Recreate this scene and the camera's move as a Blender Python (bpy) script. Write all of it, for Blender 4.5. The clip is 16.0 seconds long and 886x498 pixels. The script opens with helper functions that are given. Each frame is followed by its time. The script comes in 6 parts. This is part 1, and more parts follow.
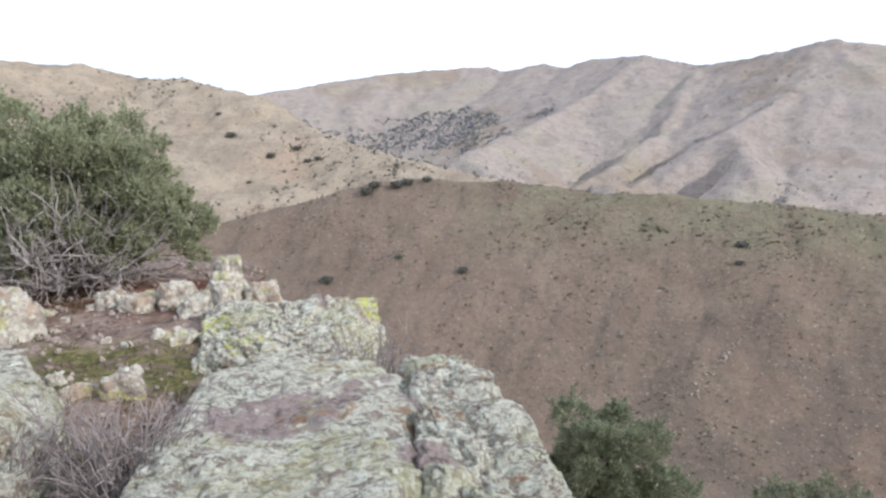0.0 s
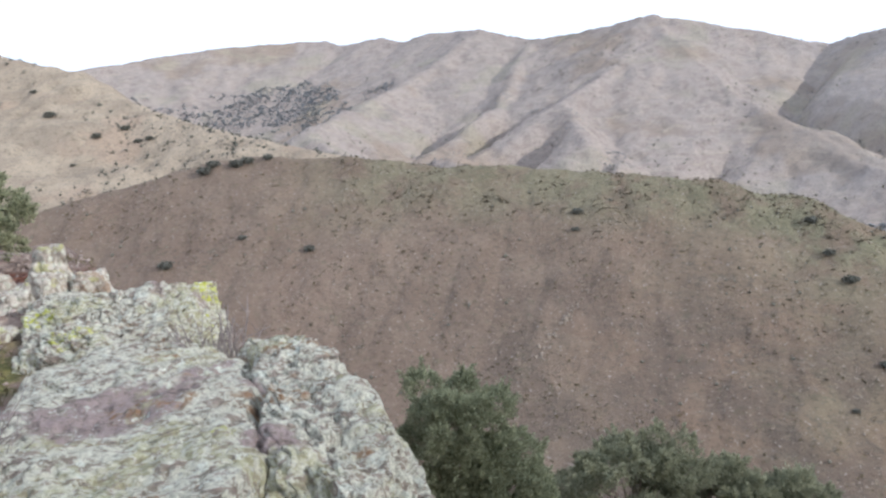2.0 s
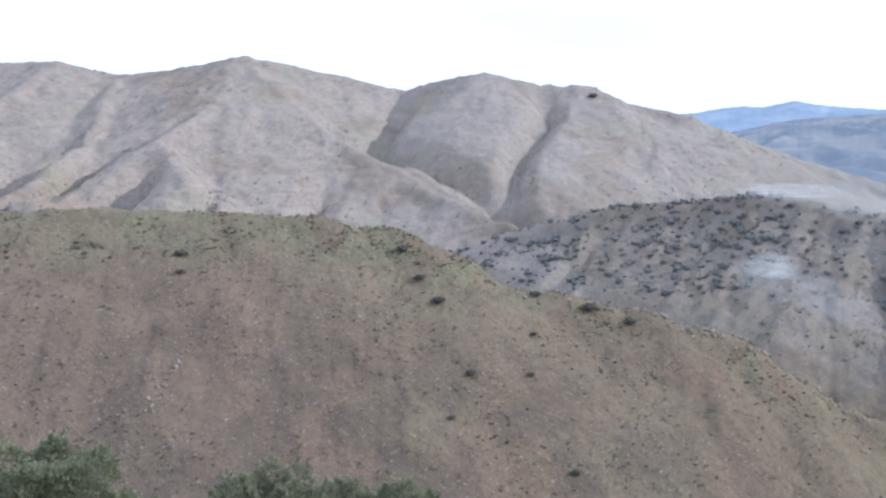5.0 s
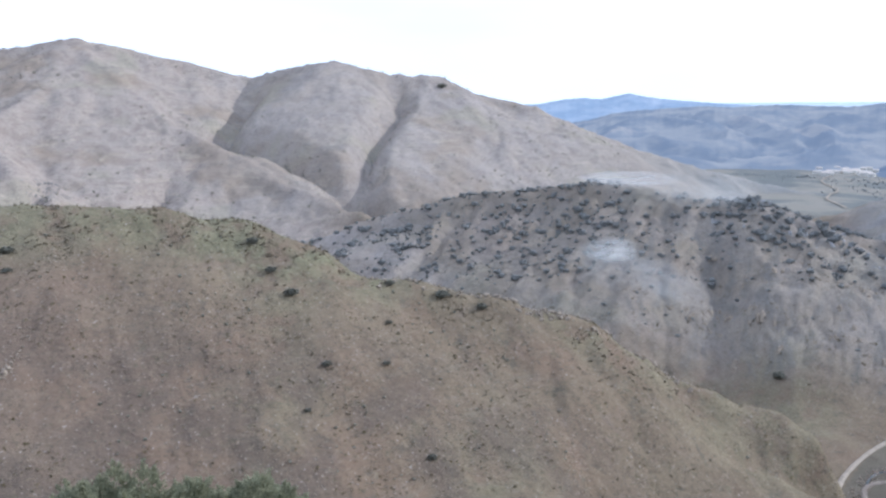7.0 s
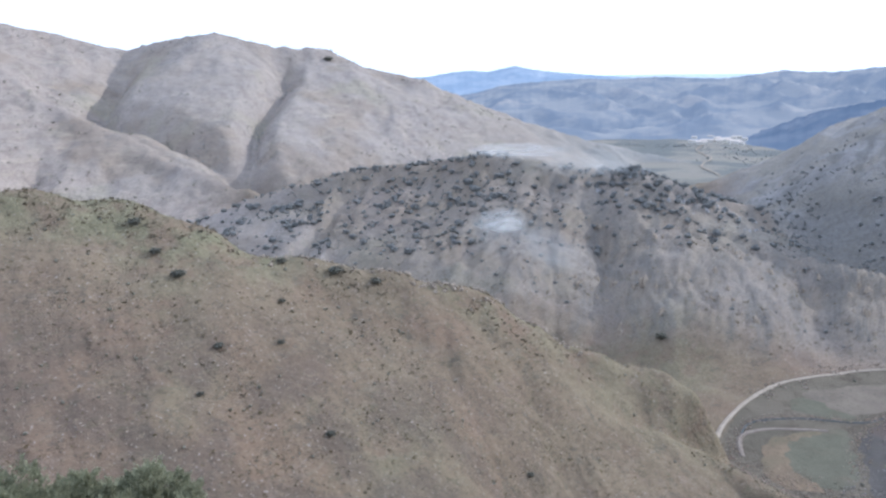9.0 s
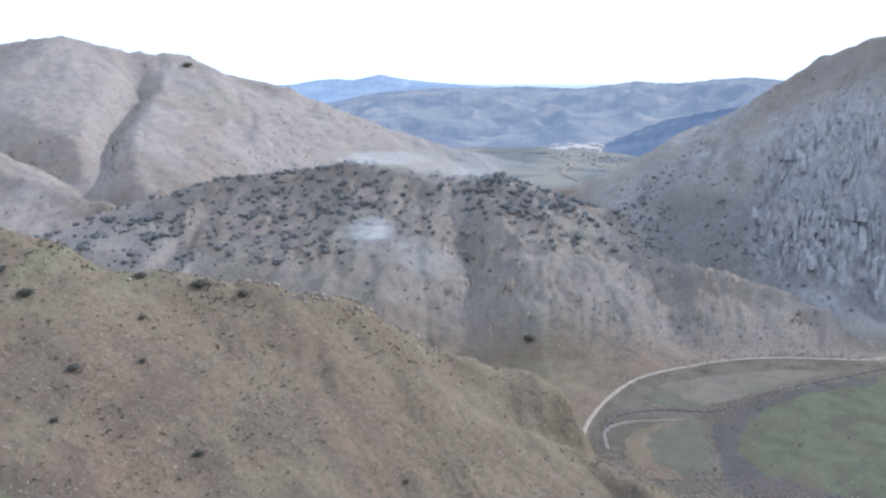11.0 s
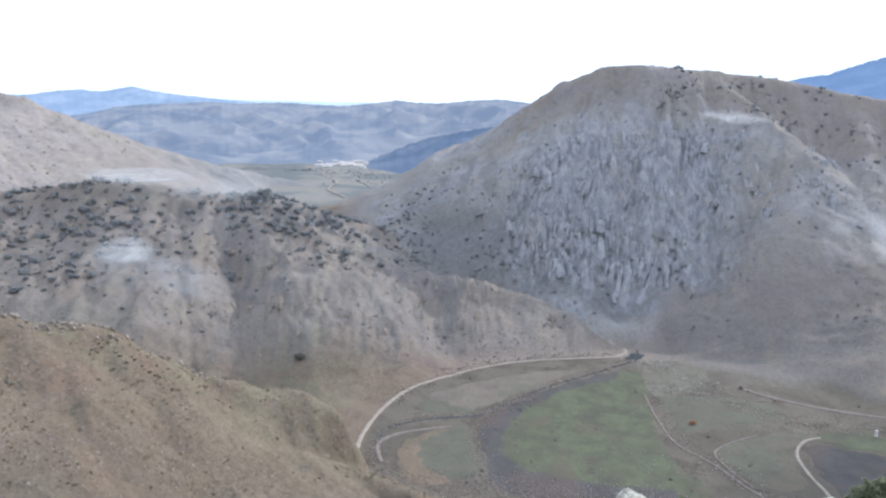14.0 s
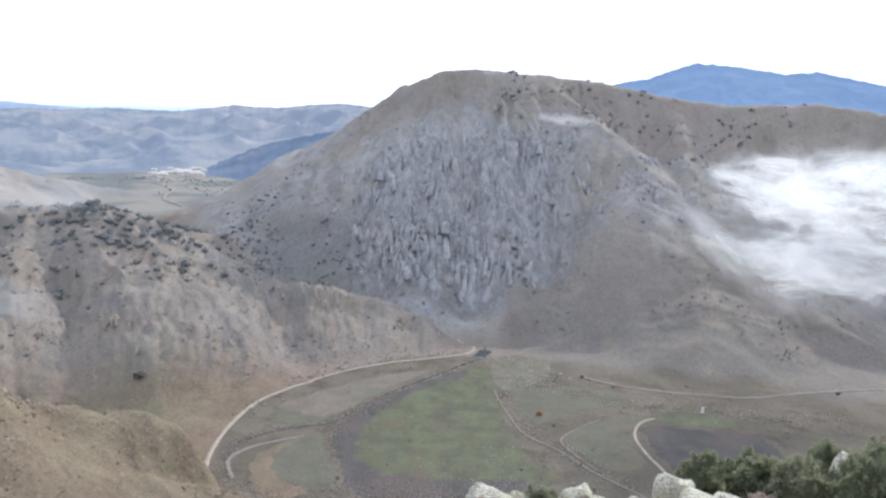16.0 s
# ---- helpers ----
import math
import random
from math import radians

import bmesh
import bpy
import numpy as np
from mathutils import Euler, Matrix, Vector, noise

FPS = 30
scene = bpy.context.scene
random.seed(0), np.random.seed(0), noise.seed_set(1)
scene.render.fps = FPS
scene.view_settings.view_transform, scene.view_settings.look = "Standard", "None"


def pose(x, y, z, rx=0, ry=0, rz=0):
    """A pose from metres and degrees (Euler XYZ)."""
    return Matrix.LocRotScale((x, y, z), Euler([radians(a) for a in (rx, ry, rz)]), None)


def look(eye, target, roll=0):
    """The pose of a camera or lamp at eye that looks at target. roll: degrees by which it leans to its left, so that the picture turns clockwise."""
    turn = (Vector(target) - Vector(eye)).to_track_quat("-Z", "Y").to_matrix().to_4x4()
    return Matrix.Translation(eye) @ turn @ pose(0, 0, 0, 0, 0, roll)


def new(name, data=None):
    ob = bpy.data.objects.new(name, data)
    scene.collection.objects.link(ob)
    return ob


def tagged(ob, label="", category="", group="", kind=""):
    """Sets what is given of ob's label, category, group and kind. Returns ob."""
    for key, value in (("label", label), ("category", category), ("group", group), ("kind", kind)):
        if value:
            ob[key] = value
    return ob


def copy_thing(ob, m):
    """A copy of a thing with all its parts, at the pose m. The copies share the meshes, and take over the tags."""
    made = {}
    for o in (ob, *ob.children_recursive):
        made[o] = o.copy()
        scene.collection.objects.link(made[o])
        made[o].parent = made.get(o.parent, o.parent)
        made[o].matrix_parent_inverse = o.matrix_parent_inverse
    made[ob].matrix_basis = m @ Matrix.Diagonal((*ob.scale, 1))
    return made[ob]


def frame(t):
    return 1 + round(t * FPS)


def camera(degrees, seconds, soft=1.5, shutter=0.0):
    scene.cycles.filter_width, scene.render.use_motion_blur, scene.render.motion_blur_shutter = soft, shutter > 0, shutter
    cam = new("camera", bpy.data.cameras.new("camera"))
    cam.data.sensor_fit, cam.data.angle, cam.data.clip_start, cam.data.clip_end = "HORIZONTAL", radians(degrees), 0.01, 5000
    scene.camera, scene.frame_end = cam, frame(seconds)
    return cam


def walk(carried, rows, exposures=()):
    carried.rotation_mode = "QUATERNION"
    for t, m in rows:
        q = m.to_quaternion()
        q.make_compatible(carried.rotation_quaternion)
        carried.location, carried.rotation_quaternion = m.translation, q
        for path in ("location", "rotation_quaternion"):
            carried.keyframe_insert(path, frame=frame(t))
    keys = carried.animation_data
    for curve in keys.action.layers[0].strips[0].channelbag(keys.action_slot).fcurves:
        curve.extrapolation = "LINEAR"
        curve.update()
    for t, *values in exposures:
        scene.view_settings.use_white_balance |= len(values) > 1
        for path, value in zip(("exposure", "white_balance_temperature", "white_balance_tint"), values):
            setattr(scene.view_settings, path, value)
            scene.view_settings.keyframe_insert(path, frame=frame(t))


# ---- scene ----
cam = camera(57.6, 16.0, soft=2.5)
# seconds, place in metres, tilt, lean and turn in degrees
PATH = (
    (0, 0.001, -0.000, 1.6, 80.80, 1.50, -0.24),
    (0.5, 0.014, -0.001, 1.6, 80.19, 1.90, -3.95),
    (1, 0.026, -0.002, 1.6, 79.51, 1.84, -7.06),
    (1.5, 0.031, -0.002, 1.6, 79.19, 2.15, -8.48),
    (2, 0.041, -0.004, 1.6, 78.71, 2.12, -11.38),
    (2.5, 0.055, -0.007, 1.6, 78.64, 1.41, -15.18),
    (3, 0.070, -0.012, 1.6, 79.26, 1.07, -19.45),
    (3.5, 0.089, -0.020, 1.6, 80.18, 0.58, -24.97),
    (4, 0.108, -0.030, 1.6, 80.54, 0.51, -30.85),
    (4.5, 0.121, -0.038, 1.6, 80.79, 0.85, -35.16),
    (5, 0.132, -0.047, 1.6, 80.67, 0.98, -39.01),
    (7.5, 0.164, -0.079, 1.6, 79.50, 0.39, -51.35),
    (8, 0.168, -0.084, 1.6, 79.13, 0.50, -53.21),
    (8.5, 0.172, -0.090, 1.6, 78.61, 0.69, -55.16),
    (9, 0.177, -0.096, 1.6, 77.88, 0.65, -57.26),
    (11.5, 0.196, -0.136, 1.6, 78.62, -0.17, -69.23),
    (12, 0.200, -0.145, 1.6, 78.59, -0.52, -71.93),
    (12.5, 0.202, -0.153, 1.6, 78.60, -0.51, -74.33),
    (13, 0.204, -0.162, 1.6, 79.37, -0.97, -76.85),
    (13.5, 0.206, -0.172, 1.6, 79.65, -1.14, -79.44),
    (14, 0.208, -0.184, 1.6, 79.73, -1.30, -82.98),
    (14.5, 0.210, -0.196, 1.6, 79.90, -1.38, -86.23),
    (15, 0.210, -0.207, 1.6, 79.90, -1.28, -89.09),
    (15.5, 0.210, -0.213, 1.6, 80.06, -1.07, -90.95),
    (16, 0.209, -0.225, 1.6, 80.23, -1.01, -94.04),
)

walk(cam, [(row[0], pose(*row[1:])) for row in PATH],
     exposures=((0, -0.1, 5680, 10), (2, -0.14, 5600, 10), (4, -0.14, 5300, 10), (7.4, -0.15, 5270, 10), (8.2, -0.07, 5270, 10), (9, -0.07, 5260, 10), (12.5, -0.03, 5250, 10), (16, 0.07, 5660, 10)))

# ---- world, sun ----
SUN_AZ, SUN_EL = 126.0, 26.0
world = bpy.data.worlds.new("hazy_sky")
scene.world = world
world.use_nodes = True
wn, wl = world.node_tree.nodes, world.node_tree.links
wn.clear()
w_out = wn.new("ShaderNodeOutputWorld")
w_sky = wn.new("ShaderNodeTexSky")
w_sky.sky_type = "NISHITA"
w_sky.sun_disc = False
w_sky.sun_elevation = radians(SUN_EL)
w_sky.sun_rotation = radians(SUN_AZ)
w_sky.air_density, w_sky.dust_density, w_sky.ozone_density = 1.0, 2.5, 1.0
w_bg = wn.new("ShaderNodeBackground")
w_bg.inputs["Strength"].default_value = 0.10
wl.new(w_sky.outputs["Color"], w_bg.inputs["Color"])
w_cloud = wn.new("ShaderNodeBackground")
w_cloud.inputs["Color"].default_value = (0.915, 0.96, 1.035, 1)
w_cloud.inputs["Strength"].default_value = 1.46
w_co = wn.new("ShaderNodeTexCoord")
w_map = wn.new("ShaderNodeMapping")
w_map.inputs["Scale"].default_value = (1.2, 1.2, 6.0)
w_noise = wn.new("ShaderNodeTexNoise")
w_noise.inputs["Scale"].default_value = 1.6
w_noise.inputs["Detail"].default_value = 5.0
w_ramp = wn.new("ShaderNodeValToRGB")
w_ramp.color_ramp.elements[0].position, w_ramp.color_ramp.elements[1].position = 0.22, 0.5
w_ramp.color_ramp.elements[0].color = (0.86, 0.86, 0.86, 1)
w_mix = wn.new("ShaderNodeMixShader")
wl.new(w_co.outputs["Generated"], w_map.inputs["Vector"])
wl.new(w_map.outputs["Vector"], w_noise.inputs["Vector"])
wl.new(w_noise.outputs["Fac"], w_ramp.inputs["Fac"])
wl.new(w_ramp.outputs["Color"], w_mix.inputs["Fac"])
wl.new(w_bg.outputs["Background"], w_mix.inputs[1])
wl.new(w_cloud.outputs["Background"], w_mix.inputs[2])
wl.new(w_mix.outputs["Shader"], w_out.inputs["Surface"])

sun_data = bpy.data.lights.new("sun", "SUN")
sun_data.energy, sun_data.angle, sun_data.color = 3.8, radians(1.5), (1.0, 0.9, 0.76)
sun = new("sun", sun_data)


def compass(az, dist, z=0.0):
    """Bearing in degrees clockwise from +y, distance, height."""
    a = radians(az)
    return Vector((dist * math.sin(a), dist * math.cos(a), z))


sun.matrix_world = look(compass(SUN_AZ, 60, 60 * math.tan(radians(SUN_EL))), (0, 0, 0))

# ---- numpy noise ----
RNG = np.random.RandomState(7)
PERM = RNG.permutation(512)
GRAD = np.stack([np.cos(np.arange(512) * 0.7391), np.sin(np.arange(512) * 0.7391)], 1)[RNG.permutation(512)]


def perlin(x, y, salt=0):
    xi, yi = np.floor(x).astype(np.int64), np.floor(y).astype(np.int64)
    xf, yf = x - xi, y - yi
    u, v = xf * xf * xf * (xf * (xf * 6 - 15) + 10), yf * yf * yf * (yf * (yf * 6 - 15) + 10)

    def corner(dx, dy):
        g = GRAD[PERM[(xi + dx + PERM[(yi + dy + salt * 37) & 511]) & 511]]
        return g[..., 0] * (xf - dx) + g[..., 1] * (yf - dy)
    a, b, c, d = corner(0, 0), corner(1, 0), corner(0, 1), corner(1, 1)
    return 1.5 * ((a + u * (b - a)) + v * ((c + u * (d - c)) - (a + u * (b - a))))


def fbm(x, y, octaves=4, salt=0, gain=0.5):
    total, amp = 0.0, 1.0
    for i in range(octaves):
        total = total + amp * perlin(x * 2 ** i + 17.3 * i, y * 2 ** i - 9.1 * i, salt + i)
        amp *= gain
    return total


def smooth(lo, hi, v):
    t = np.clip((v - lo) / (hi - lo), 0, 1)
    return t * t * (3 - 2 * t)


# ---- the landforms: crest lines as bearing, distance, height ----
VALLEY = -200.0
RIDGES = dict(
    near_spur=dict(steepen=0.3, near=0.52, far=0.75, soft=7, gully=2.0, wave=47, nodes=(
        (-34, 470, -95), (-17.8, 430, -53), (-12.4, 430, -44), (-5.2, 430, -32), (-1, 425, -29), (4.8, 415, -32), (9.9, 405, -36.5),
        (16.4, 400, -38.5), (21.1, 395, -40), (29.9, 392, -45.4), (35.5, 388, -53), (39.5, 382, -63.7), (43.6, 372, -79),
        (47.6, 380, -83), (53.9, 382, -92.5), (59.3, 388, -103), (62.7, 395, -121), (66.1, 400, -134), (70.9, 410, -147),
        (72.9, 412, -150.5), (74.9, 412, -158), (76.1, 410, -173), (76.7, 408, -188), (77.0, 406, -202))),
    low_spur=dict(near=0.5, far=0.6, soft=5, gully=3, wave=22, nodes=(
        (60, 335, -132), (64.3, 345, -143), (66.6, 350, -148), (68.9, 360, -155.5), (70.8, 365, -162), (72.8, 370, -166), (74.9, 372, -173.5), (76.9, 372, -177), (79, 370, -180.5), (81.2, 360, -182), (83.9, 345, -185))),
    left_hill=dict(near=0.42, far=0.6, soft=20, gully=9, wave=70, nodes=(
        (-60, 950, 60), (-40, 920, 74), (-27.9, 900, 67.5), (-23.8, 900, 62), (-19.8, 900, 50), (-17, 860, 44.5), (-13.1, 800, 26.5),
        (-8.6, 720, -10), (-4, 660, -26.6), (1.6, 600, -40), (8.7, 540, -50))),
    range_crest=dict(near=0.45, far=0.6, soft=11, gully=11, wave=150, nodes=(
        (-26, 2000, 95), (-18, 2050, 62), (-12.7, 2100, 72), (-8.5, 2150, 97), (-3, 2200, 124), (3.3, 2200, 135), (4.9, 2150, 116), (7.2, 2100, 132),
        (8.8, 2050, 114), (10.7, 2000, 132), (14, 1900, 129), (17.7, 1850, 98), (22.2, 1750, 110), (25.6, 1700, 125.5),
        (31.1, 1700, 93), (36.5, 1700, 56.7), (41.7, 1600, 85.5), (45.2, 1620, 63), (49.2, 1650, 56), (51.7, 1650, 19),
        (55.8, 1650, -5), (59.8, 1700, -61), (63.4, 1750, -99), (68, 1850, -150), (71.8, 1950, -184), (75, 1900, -206))),
    range_spur_a=dict(near=0.5, far=0.6, soft=9, gully=5, wave=80, nodes=(
        (25.6, 1700, 125), (23.3, 1480, 28), (19.6, 1320, -27), (21, 1180, -70), (23.5, 1060, -101), (24, 980, -118))),
    range_spur_b=dict(near=0.5, far=0.55, soft=9, gully=5, wave=70, nodes=(
        (25.6, 1700, 124), (28, 1520, 48), (31.3, 1380, -29), (34, 1280, -65), (37.2, 1200, -96), (40.8, 1110, -125), (44, 1030, -143))),
    range_spur_c=dict(near=0.5, far=0.6, soft=9, gully=5, wave=90, nodes=(
        (41.7, 1600, 85), (41.3, 1568, 69), (41.0, 1466, 20), (40.6, 1345, -31), (40.2, 1262, -86), (42.4, 1150, -131))),
    range_spur_e=dict(near=0.5, far=0.5, soft=10, gully=6, wave=90, nodes=(
        (14, 1900, 129), (9.1, 1650, 17), (4.8, 1400, -30), (2, 1200, -54), (4, 1050, -90))),
    range_spur_f=dict(near=0.5, far=0.6, soft=9, gully=6, wave=80, nodes=(
        (17.7, 1850, 98), (15.2, 1450, -27), (11.8, 1200, -78), (12.5, 1050, -110))),
    bushy_hill=dict(near=0.36, far=0.6, soft=12, gully=13, wave=62, nodes=(
        (34, 930, -170), (40.7, 900, -146), (43.9, 900, -128), (51, 880, -98), (56.2, 870, -91), (59.8, 860, -82.5), (63, 850, -84.5), (68.2, 850, -95),
        (70.5, 830, -92), (73.4, 830, -108), (77.1, 850, -127), (81.1, 900, -143), (84.8, 950, -174))),
    bushy_spur=dict(near=0.42, far=0.65, soft=6, gully=5, wave=45, nodes=(
        (70.6, 830, -93), (75.1, 770, -133), (81.2, 740, -157), (84.9, 720, -155.7), (88.1, 710, -163), (92.4, 700, -180),
        (95.5, 680, -197))),
    bushy_rib=dict(near=0.7, far=0.7, soft=8, gully=3, wave=40, nodes=(
        (59.8, 860, -82), (61.1, 760, -139), (61.5, 700, -176), (63, 650, -200))),
    bushy_rib_b=dict(near=0.6, far=0.6, soft=8, gully=3, wave=40, nodes=(
        (70.6, 830, -93), (70.2, 730, -134), (72.6, 640, -183), (74, 590, -202))),
    cliff_mountain=dict(near=0.68, far=0.45, soft=16, gully=20, wave=62, nodes=(
        (77.5, 1400, -183), (81.4, 1290, -117), (85.2, 1200, -62), (87.2, 1160, -32), (89, 1130, -1), (91.6, 1100, 35), (94.1, 1080, 51), (97.1, 1085, 52), (100.9, 1120, 50), (105.5, 1150, 39), (110, 1150, 20), (115, 1150, 11), (118.7, 1150, 16), (122.5, 1150, 6), (140, 1150, 8))),
    cliff_spur=dict(near=0.6, far=0.6, soft=8, gully=4, wave=44, nodes=(
        (100.9, 1120, 50), (104.5, 1010, -8), (106.2, 930, -54), (110.5, 855, -116), (107.8, 780, -157), (103.2, 700, -190), (99.5, 655, -201))),
    cliff_spur_b=dict(near=0.55, far=0.55, soft=8, gully=4, wave=44, nodes=(
        (110, 1150, 20), (111.4, 980, -60), (111.4, 860, -118), (114.4, 820, -131), (117.4, 800, -151), (120.3, 770, -171.5), (122.5, 750, -184), (127, 740, -200))),
    cliff_rib=dict(near=0.42, far=0.42, soft=20, gully=2, wave=60, nodes=(
        (111.4, 850, -121), (112.8, 760, -158), (113.0, 680, -180), (113.2, 605, -201))),
    rear_ridge=dict(near=0.4, far=0.4, soft=40, gully=14, wave=120, nodes=(
        (108, 2600, -30), (115.1, 2600, 2), (118.1, 2600, 37), (122.5, 2600, 8), (140, 2600, 30))),
)


def crest_height(X, Y, under, near, far, soft, gully, wave, nodes, salt, steepen=0.0):
    """Ground height that one crest line gives: gullied flanks falling to both sides, worked out where it rises over what lies under."""
    pts = [compass(*n) for n in nodes]
    best = np.full(X.shape, -1e9)
    extra = steepen * (smooth(58, 72, np.degrees(np.arctan2(X, Y))) + 5 * smooth(73.8, 76.2, np.degrees(np.arctan2(X, Y)))) if steepen else np.zeros(X.shape)
    run = 0.0
    for a, b in zip(pts[:-1], pts[1:]):
        dx, dy = b.x - a.x, b.y - a.y
        size = math.hypot(dx, dy)
        raw = ((X - a.x) * dx + (Y - a.y) * dy) / (size * size)
        t = np.clip(raw, 0, 1)
        d = np.hypot(X - (a.x + t * dx), Y - (a.y + t * dy))
        top = a.z + t * (b.z - a.z) - min(near, far) * (np.sqrt(d * d + soft * soft) - soft)
        i = np.nonzero(top > np.maximum(under - 14, best))
        if len(i[0]):
            d, t, top = d[i], t[i], top[i]
            ox, oy = X[i] - (a.x + t * dx), Y[i] - (a.y + t * dy)
            side = (ox * dy - oy * dx) / size
            k = smooth(-0.6, 0.6, side / np.maximum(d, 1e-3))
            slope = far + (near - far) * k + extra[i]
            s = run + np.clip(raw[i], -0.5, 1.5) * size
            h = a.z + t * (b.z - a.z) - slope * (np.sqrt(d * d + soft * soft) - soft)
            g = np.abs(perlin(s / wave + 0.004 * d, d / (wave * 6), salt)) * 1.6
            h = h - gully * (1 - np.minimum(g, 1)) * smooth(soft * 0.6, soft * 4, d)
            # side rills that slant into the gullies
            for step, share in ((2.4, 0.34), (5.3, 0.16)):
                bend = s * step / wave + 0.1 * step * d / wave + 0.5 * perlin(s / wave, d / wave, salt + 6)
                rill = np.minimum(np.abs(perlin(bend, d / (wave * 2.2), salt + 3)) * 2.2, 1)
                h = h - gully * share * (1 - rill) * smooth(soft * 0.4, soft * 3, d)
            best[i] = np.maximum(best[i], h)
        run += size
    return best


GULLIES = (
    (43, 43, ((15.5, 1500), (11.8, 1373), (9.7, 1294))),
    (47, 43, ((18.0, 1380), (13.4, 1282), (10.5, 1159))),
    (52, 47, ((20.6, 1290), (16.4, 1166), (12.8, 1100))),
    (34, 39, ((23.6, 1180), (21.8, 1078), (20.2, 1000))),
    (34, 45, ((36.6, 1640), (35.4, 1470), (34.4, 1390), (37.8, 1290), (41.5, 1190), (45, 1090))),
    (36, 38, ((46.6, 1640), (46.3, 1500), (45.9, 1430), (44.7, 1329), (44.0, 1248), (43.7, 1090))),
    (34, 57, ((6.6, 1740), (3.2, 1594), (2.0, 1450))),
    (26, 41, ((31.2, 1270), (29.3, 1126), (27.7, 1040))),
    (39, 71, ((105.8, 1000), (102.8, 850), (100.2, 740))),
    (24, 47, ((94.0, 900), (94.9, 800), (96.5, 720))),
    (24, 45, ((67.5, 800), (68.6, 730), (69.2, 620), (69.6, 540))),
    (9, 26, ((82.0, 738), (82.7, 690), (82.9, 600))),
    (16, 38, ((64.6, 740), (65.2, 657), (65.6, 540))),
)


def gully_cut(X, Y, width, line):
    pts = [compass(*n) for n in line]
    d = np.full(X.shape, 1e9)
    for i, (a, b) in enumerate(zip(pts[:-1], pts[1:])):
        dx, dy = b.x - a.x, b.y - a.y
        t = np.clip(((X - a.x) * dx + (Y - a.y) * dy) / (dx * dx + dy * dy), 0, 1)
        d = np.minimum(d, np.hypot(X - a.x - t * dx, Y - a.y - t * dy))
    first, last = np.hypot(X - pts[0].x, Y - pts[0].y), np.hypot(X - pts[-1].x, Y - pts[-1].y)
    return np.maximum(0, 1 - d / width) ** 1.3 * smooth(0, width * 2, first) * smooth(0, width, last)


def softmax2(a, b, k):
    m = np.maximum(a, b)
    return m + k * np.log1p(np.exp(-np.abs(a - b) / k))


def home_hill(X, Y):
    """The hill that the camera stands on."""
    r = np.hypot(X, Y)
    az = np.degrees(np.arctan2(X, Y))
    right = smooth(-15, -8, az) * (1 - smooth(165, 180, az))
    edge = 11.0 + (2.4 - 11.0) * right
    steep = 0.46 + 0.2 * smooth(4, 14, az) - 0.175 * smooth(88, 98, az)
    z = -steep * np.maximum(0, r - edge)
    z = z - 0.36 * np.maximum(0, r - 14 - 10 * smooth(90, 97, az)) * (1 - smooth(150, 175, np.abs(az)))
    return z


def ground_height(X, Y):
    r = np.hypot(X, Y)
    wx = X + 9 * smooth(500, 1100, r) * fbm(X / 110, Y / 110, 3, 50)
    wy = Y + 9 * smooth(500, 1100, r) * fbm(X / 110, Y / 110, 3, 60)
    z = np.full(X.shape, VALLEY) + 3.0 * fbm(X / 160, Y / 160, 3, 3) * smooth(700, 1200, r)
    for i, (name, ridge) in enumerate(RIDGES.items()):
        k = 1.5 if ridge["soft"] < 30 else 3.0
        z = softmax2(z, crest_height(wx, wy, z, salt=i * 5, **ridge), k)
    z = softmax2(z, home_hill(X, Y) - 0.0, 0.6)
    rough = smooth(VALLEY + 2, VALLEY + 22, z)
    z = z + rough * smooth(120, 320, r) * (1.6 * fbm(X / 22, Y / 22, 4, 11) + 3.0 * fbm(X / 90, Y / 90, 3, 15) * smooth(450, 1000, r)
                                             + 2.4 * np.abs(fbm(X / 30, Y / 30, 3, 17, 0.6)) * smooth(520, 620, r) * (1 - 0.8 * smooth(100, 106, np.degrees(np.arctan2(X, Y)))))
    # gullies worn into the far range
    for depth, width, line in GULLIES:
        z = z - depth * gully_cut(X, Y, width, line)
    # crags on the cliff mountain and on the bushy hill
    az = np.degrees(np.arctan2(X, Y))
    crag = smooth(86, 89, az) * (1 - smooth(101, 107, az)) * smooth(720, 800, r) * (1 - smooth(930, 1010, r)) * smooth(-185, -150, z)
    crag = 0.6 * crag + 0.13 * smooth(62, 72, az) * (1 - smooth(86, 92, az)) * smooth(560, 620, r) * (1 - smooth(740, 800, r)) * smooth(-196, -180, z)
    arc = np.radians(az) * 900
    ribs = 1 - np.abs(fbm(arc / 30 + 0.35 * fbm(X / 60, Y / 60, 2, 24), r / 95, 4, 21, 0.6)) * 2.4
    z = z + crag * 17 * (np.maximum(ribs, 0) ** 2 - 0.25)
    teeth = 1 - np.abs(fbm(arc / 11 + 0.5 * fbm(X / 40, Y / 40, 2, 29), r / 50, 3, 23, 0.6)) * 2.2
    z = z + crag * 8 * (np.maximum(teeth, 0) - 0.4)
    steps = fbm(X / 34, Y / 34, 4, 27, 0.6)
    z = z + crag * 9 * np.abs(steps)
    z = z + 0.05 * fbm(X / 0.9, Y / 0.9, 4, 31) * (1 - smooth(20, 60, r)) + 0.25 * fbm(X / 6, Y / 6, 3, 33) * smooth(6, 14, r) * (1 - smooth(150, 250, r))
    return z


def drop_to_ground(x, y):
    return float(ground_height(np.array([float(x)]), np.array([float(y)]))[0])


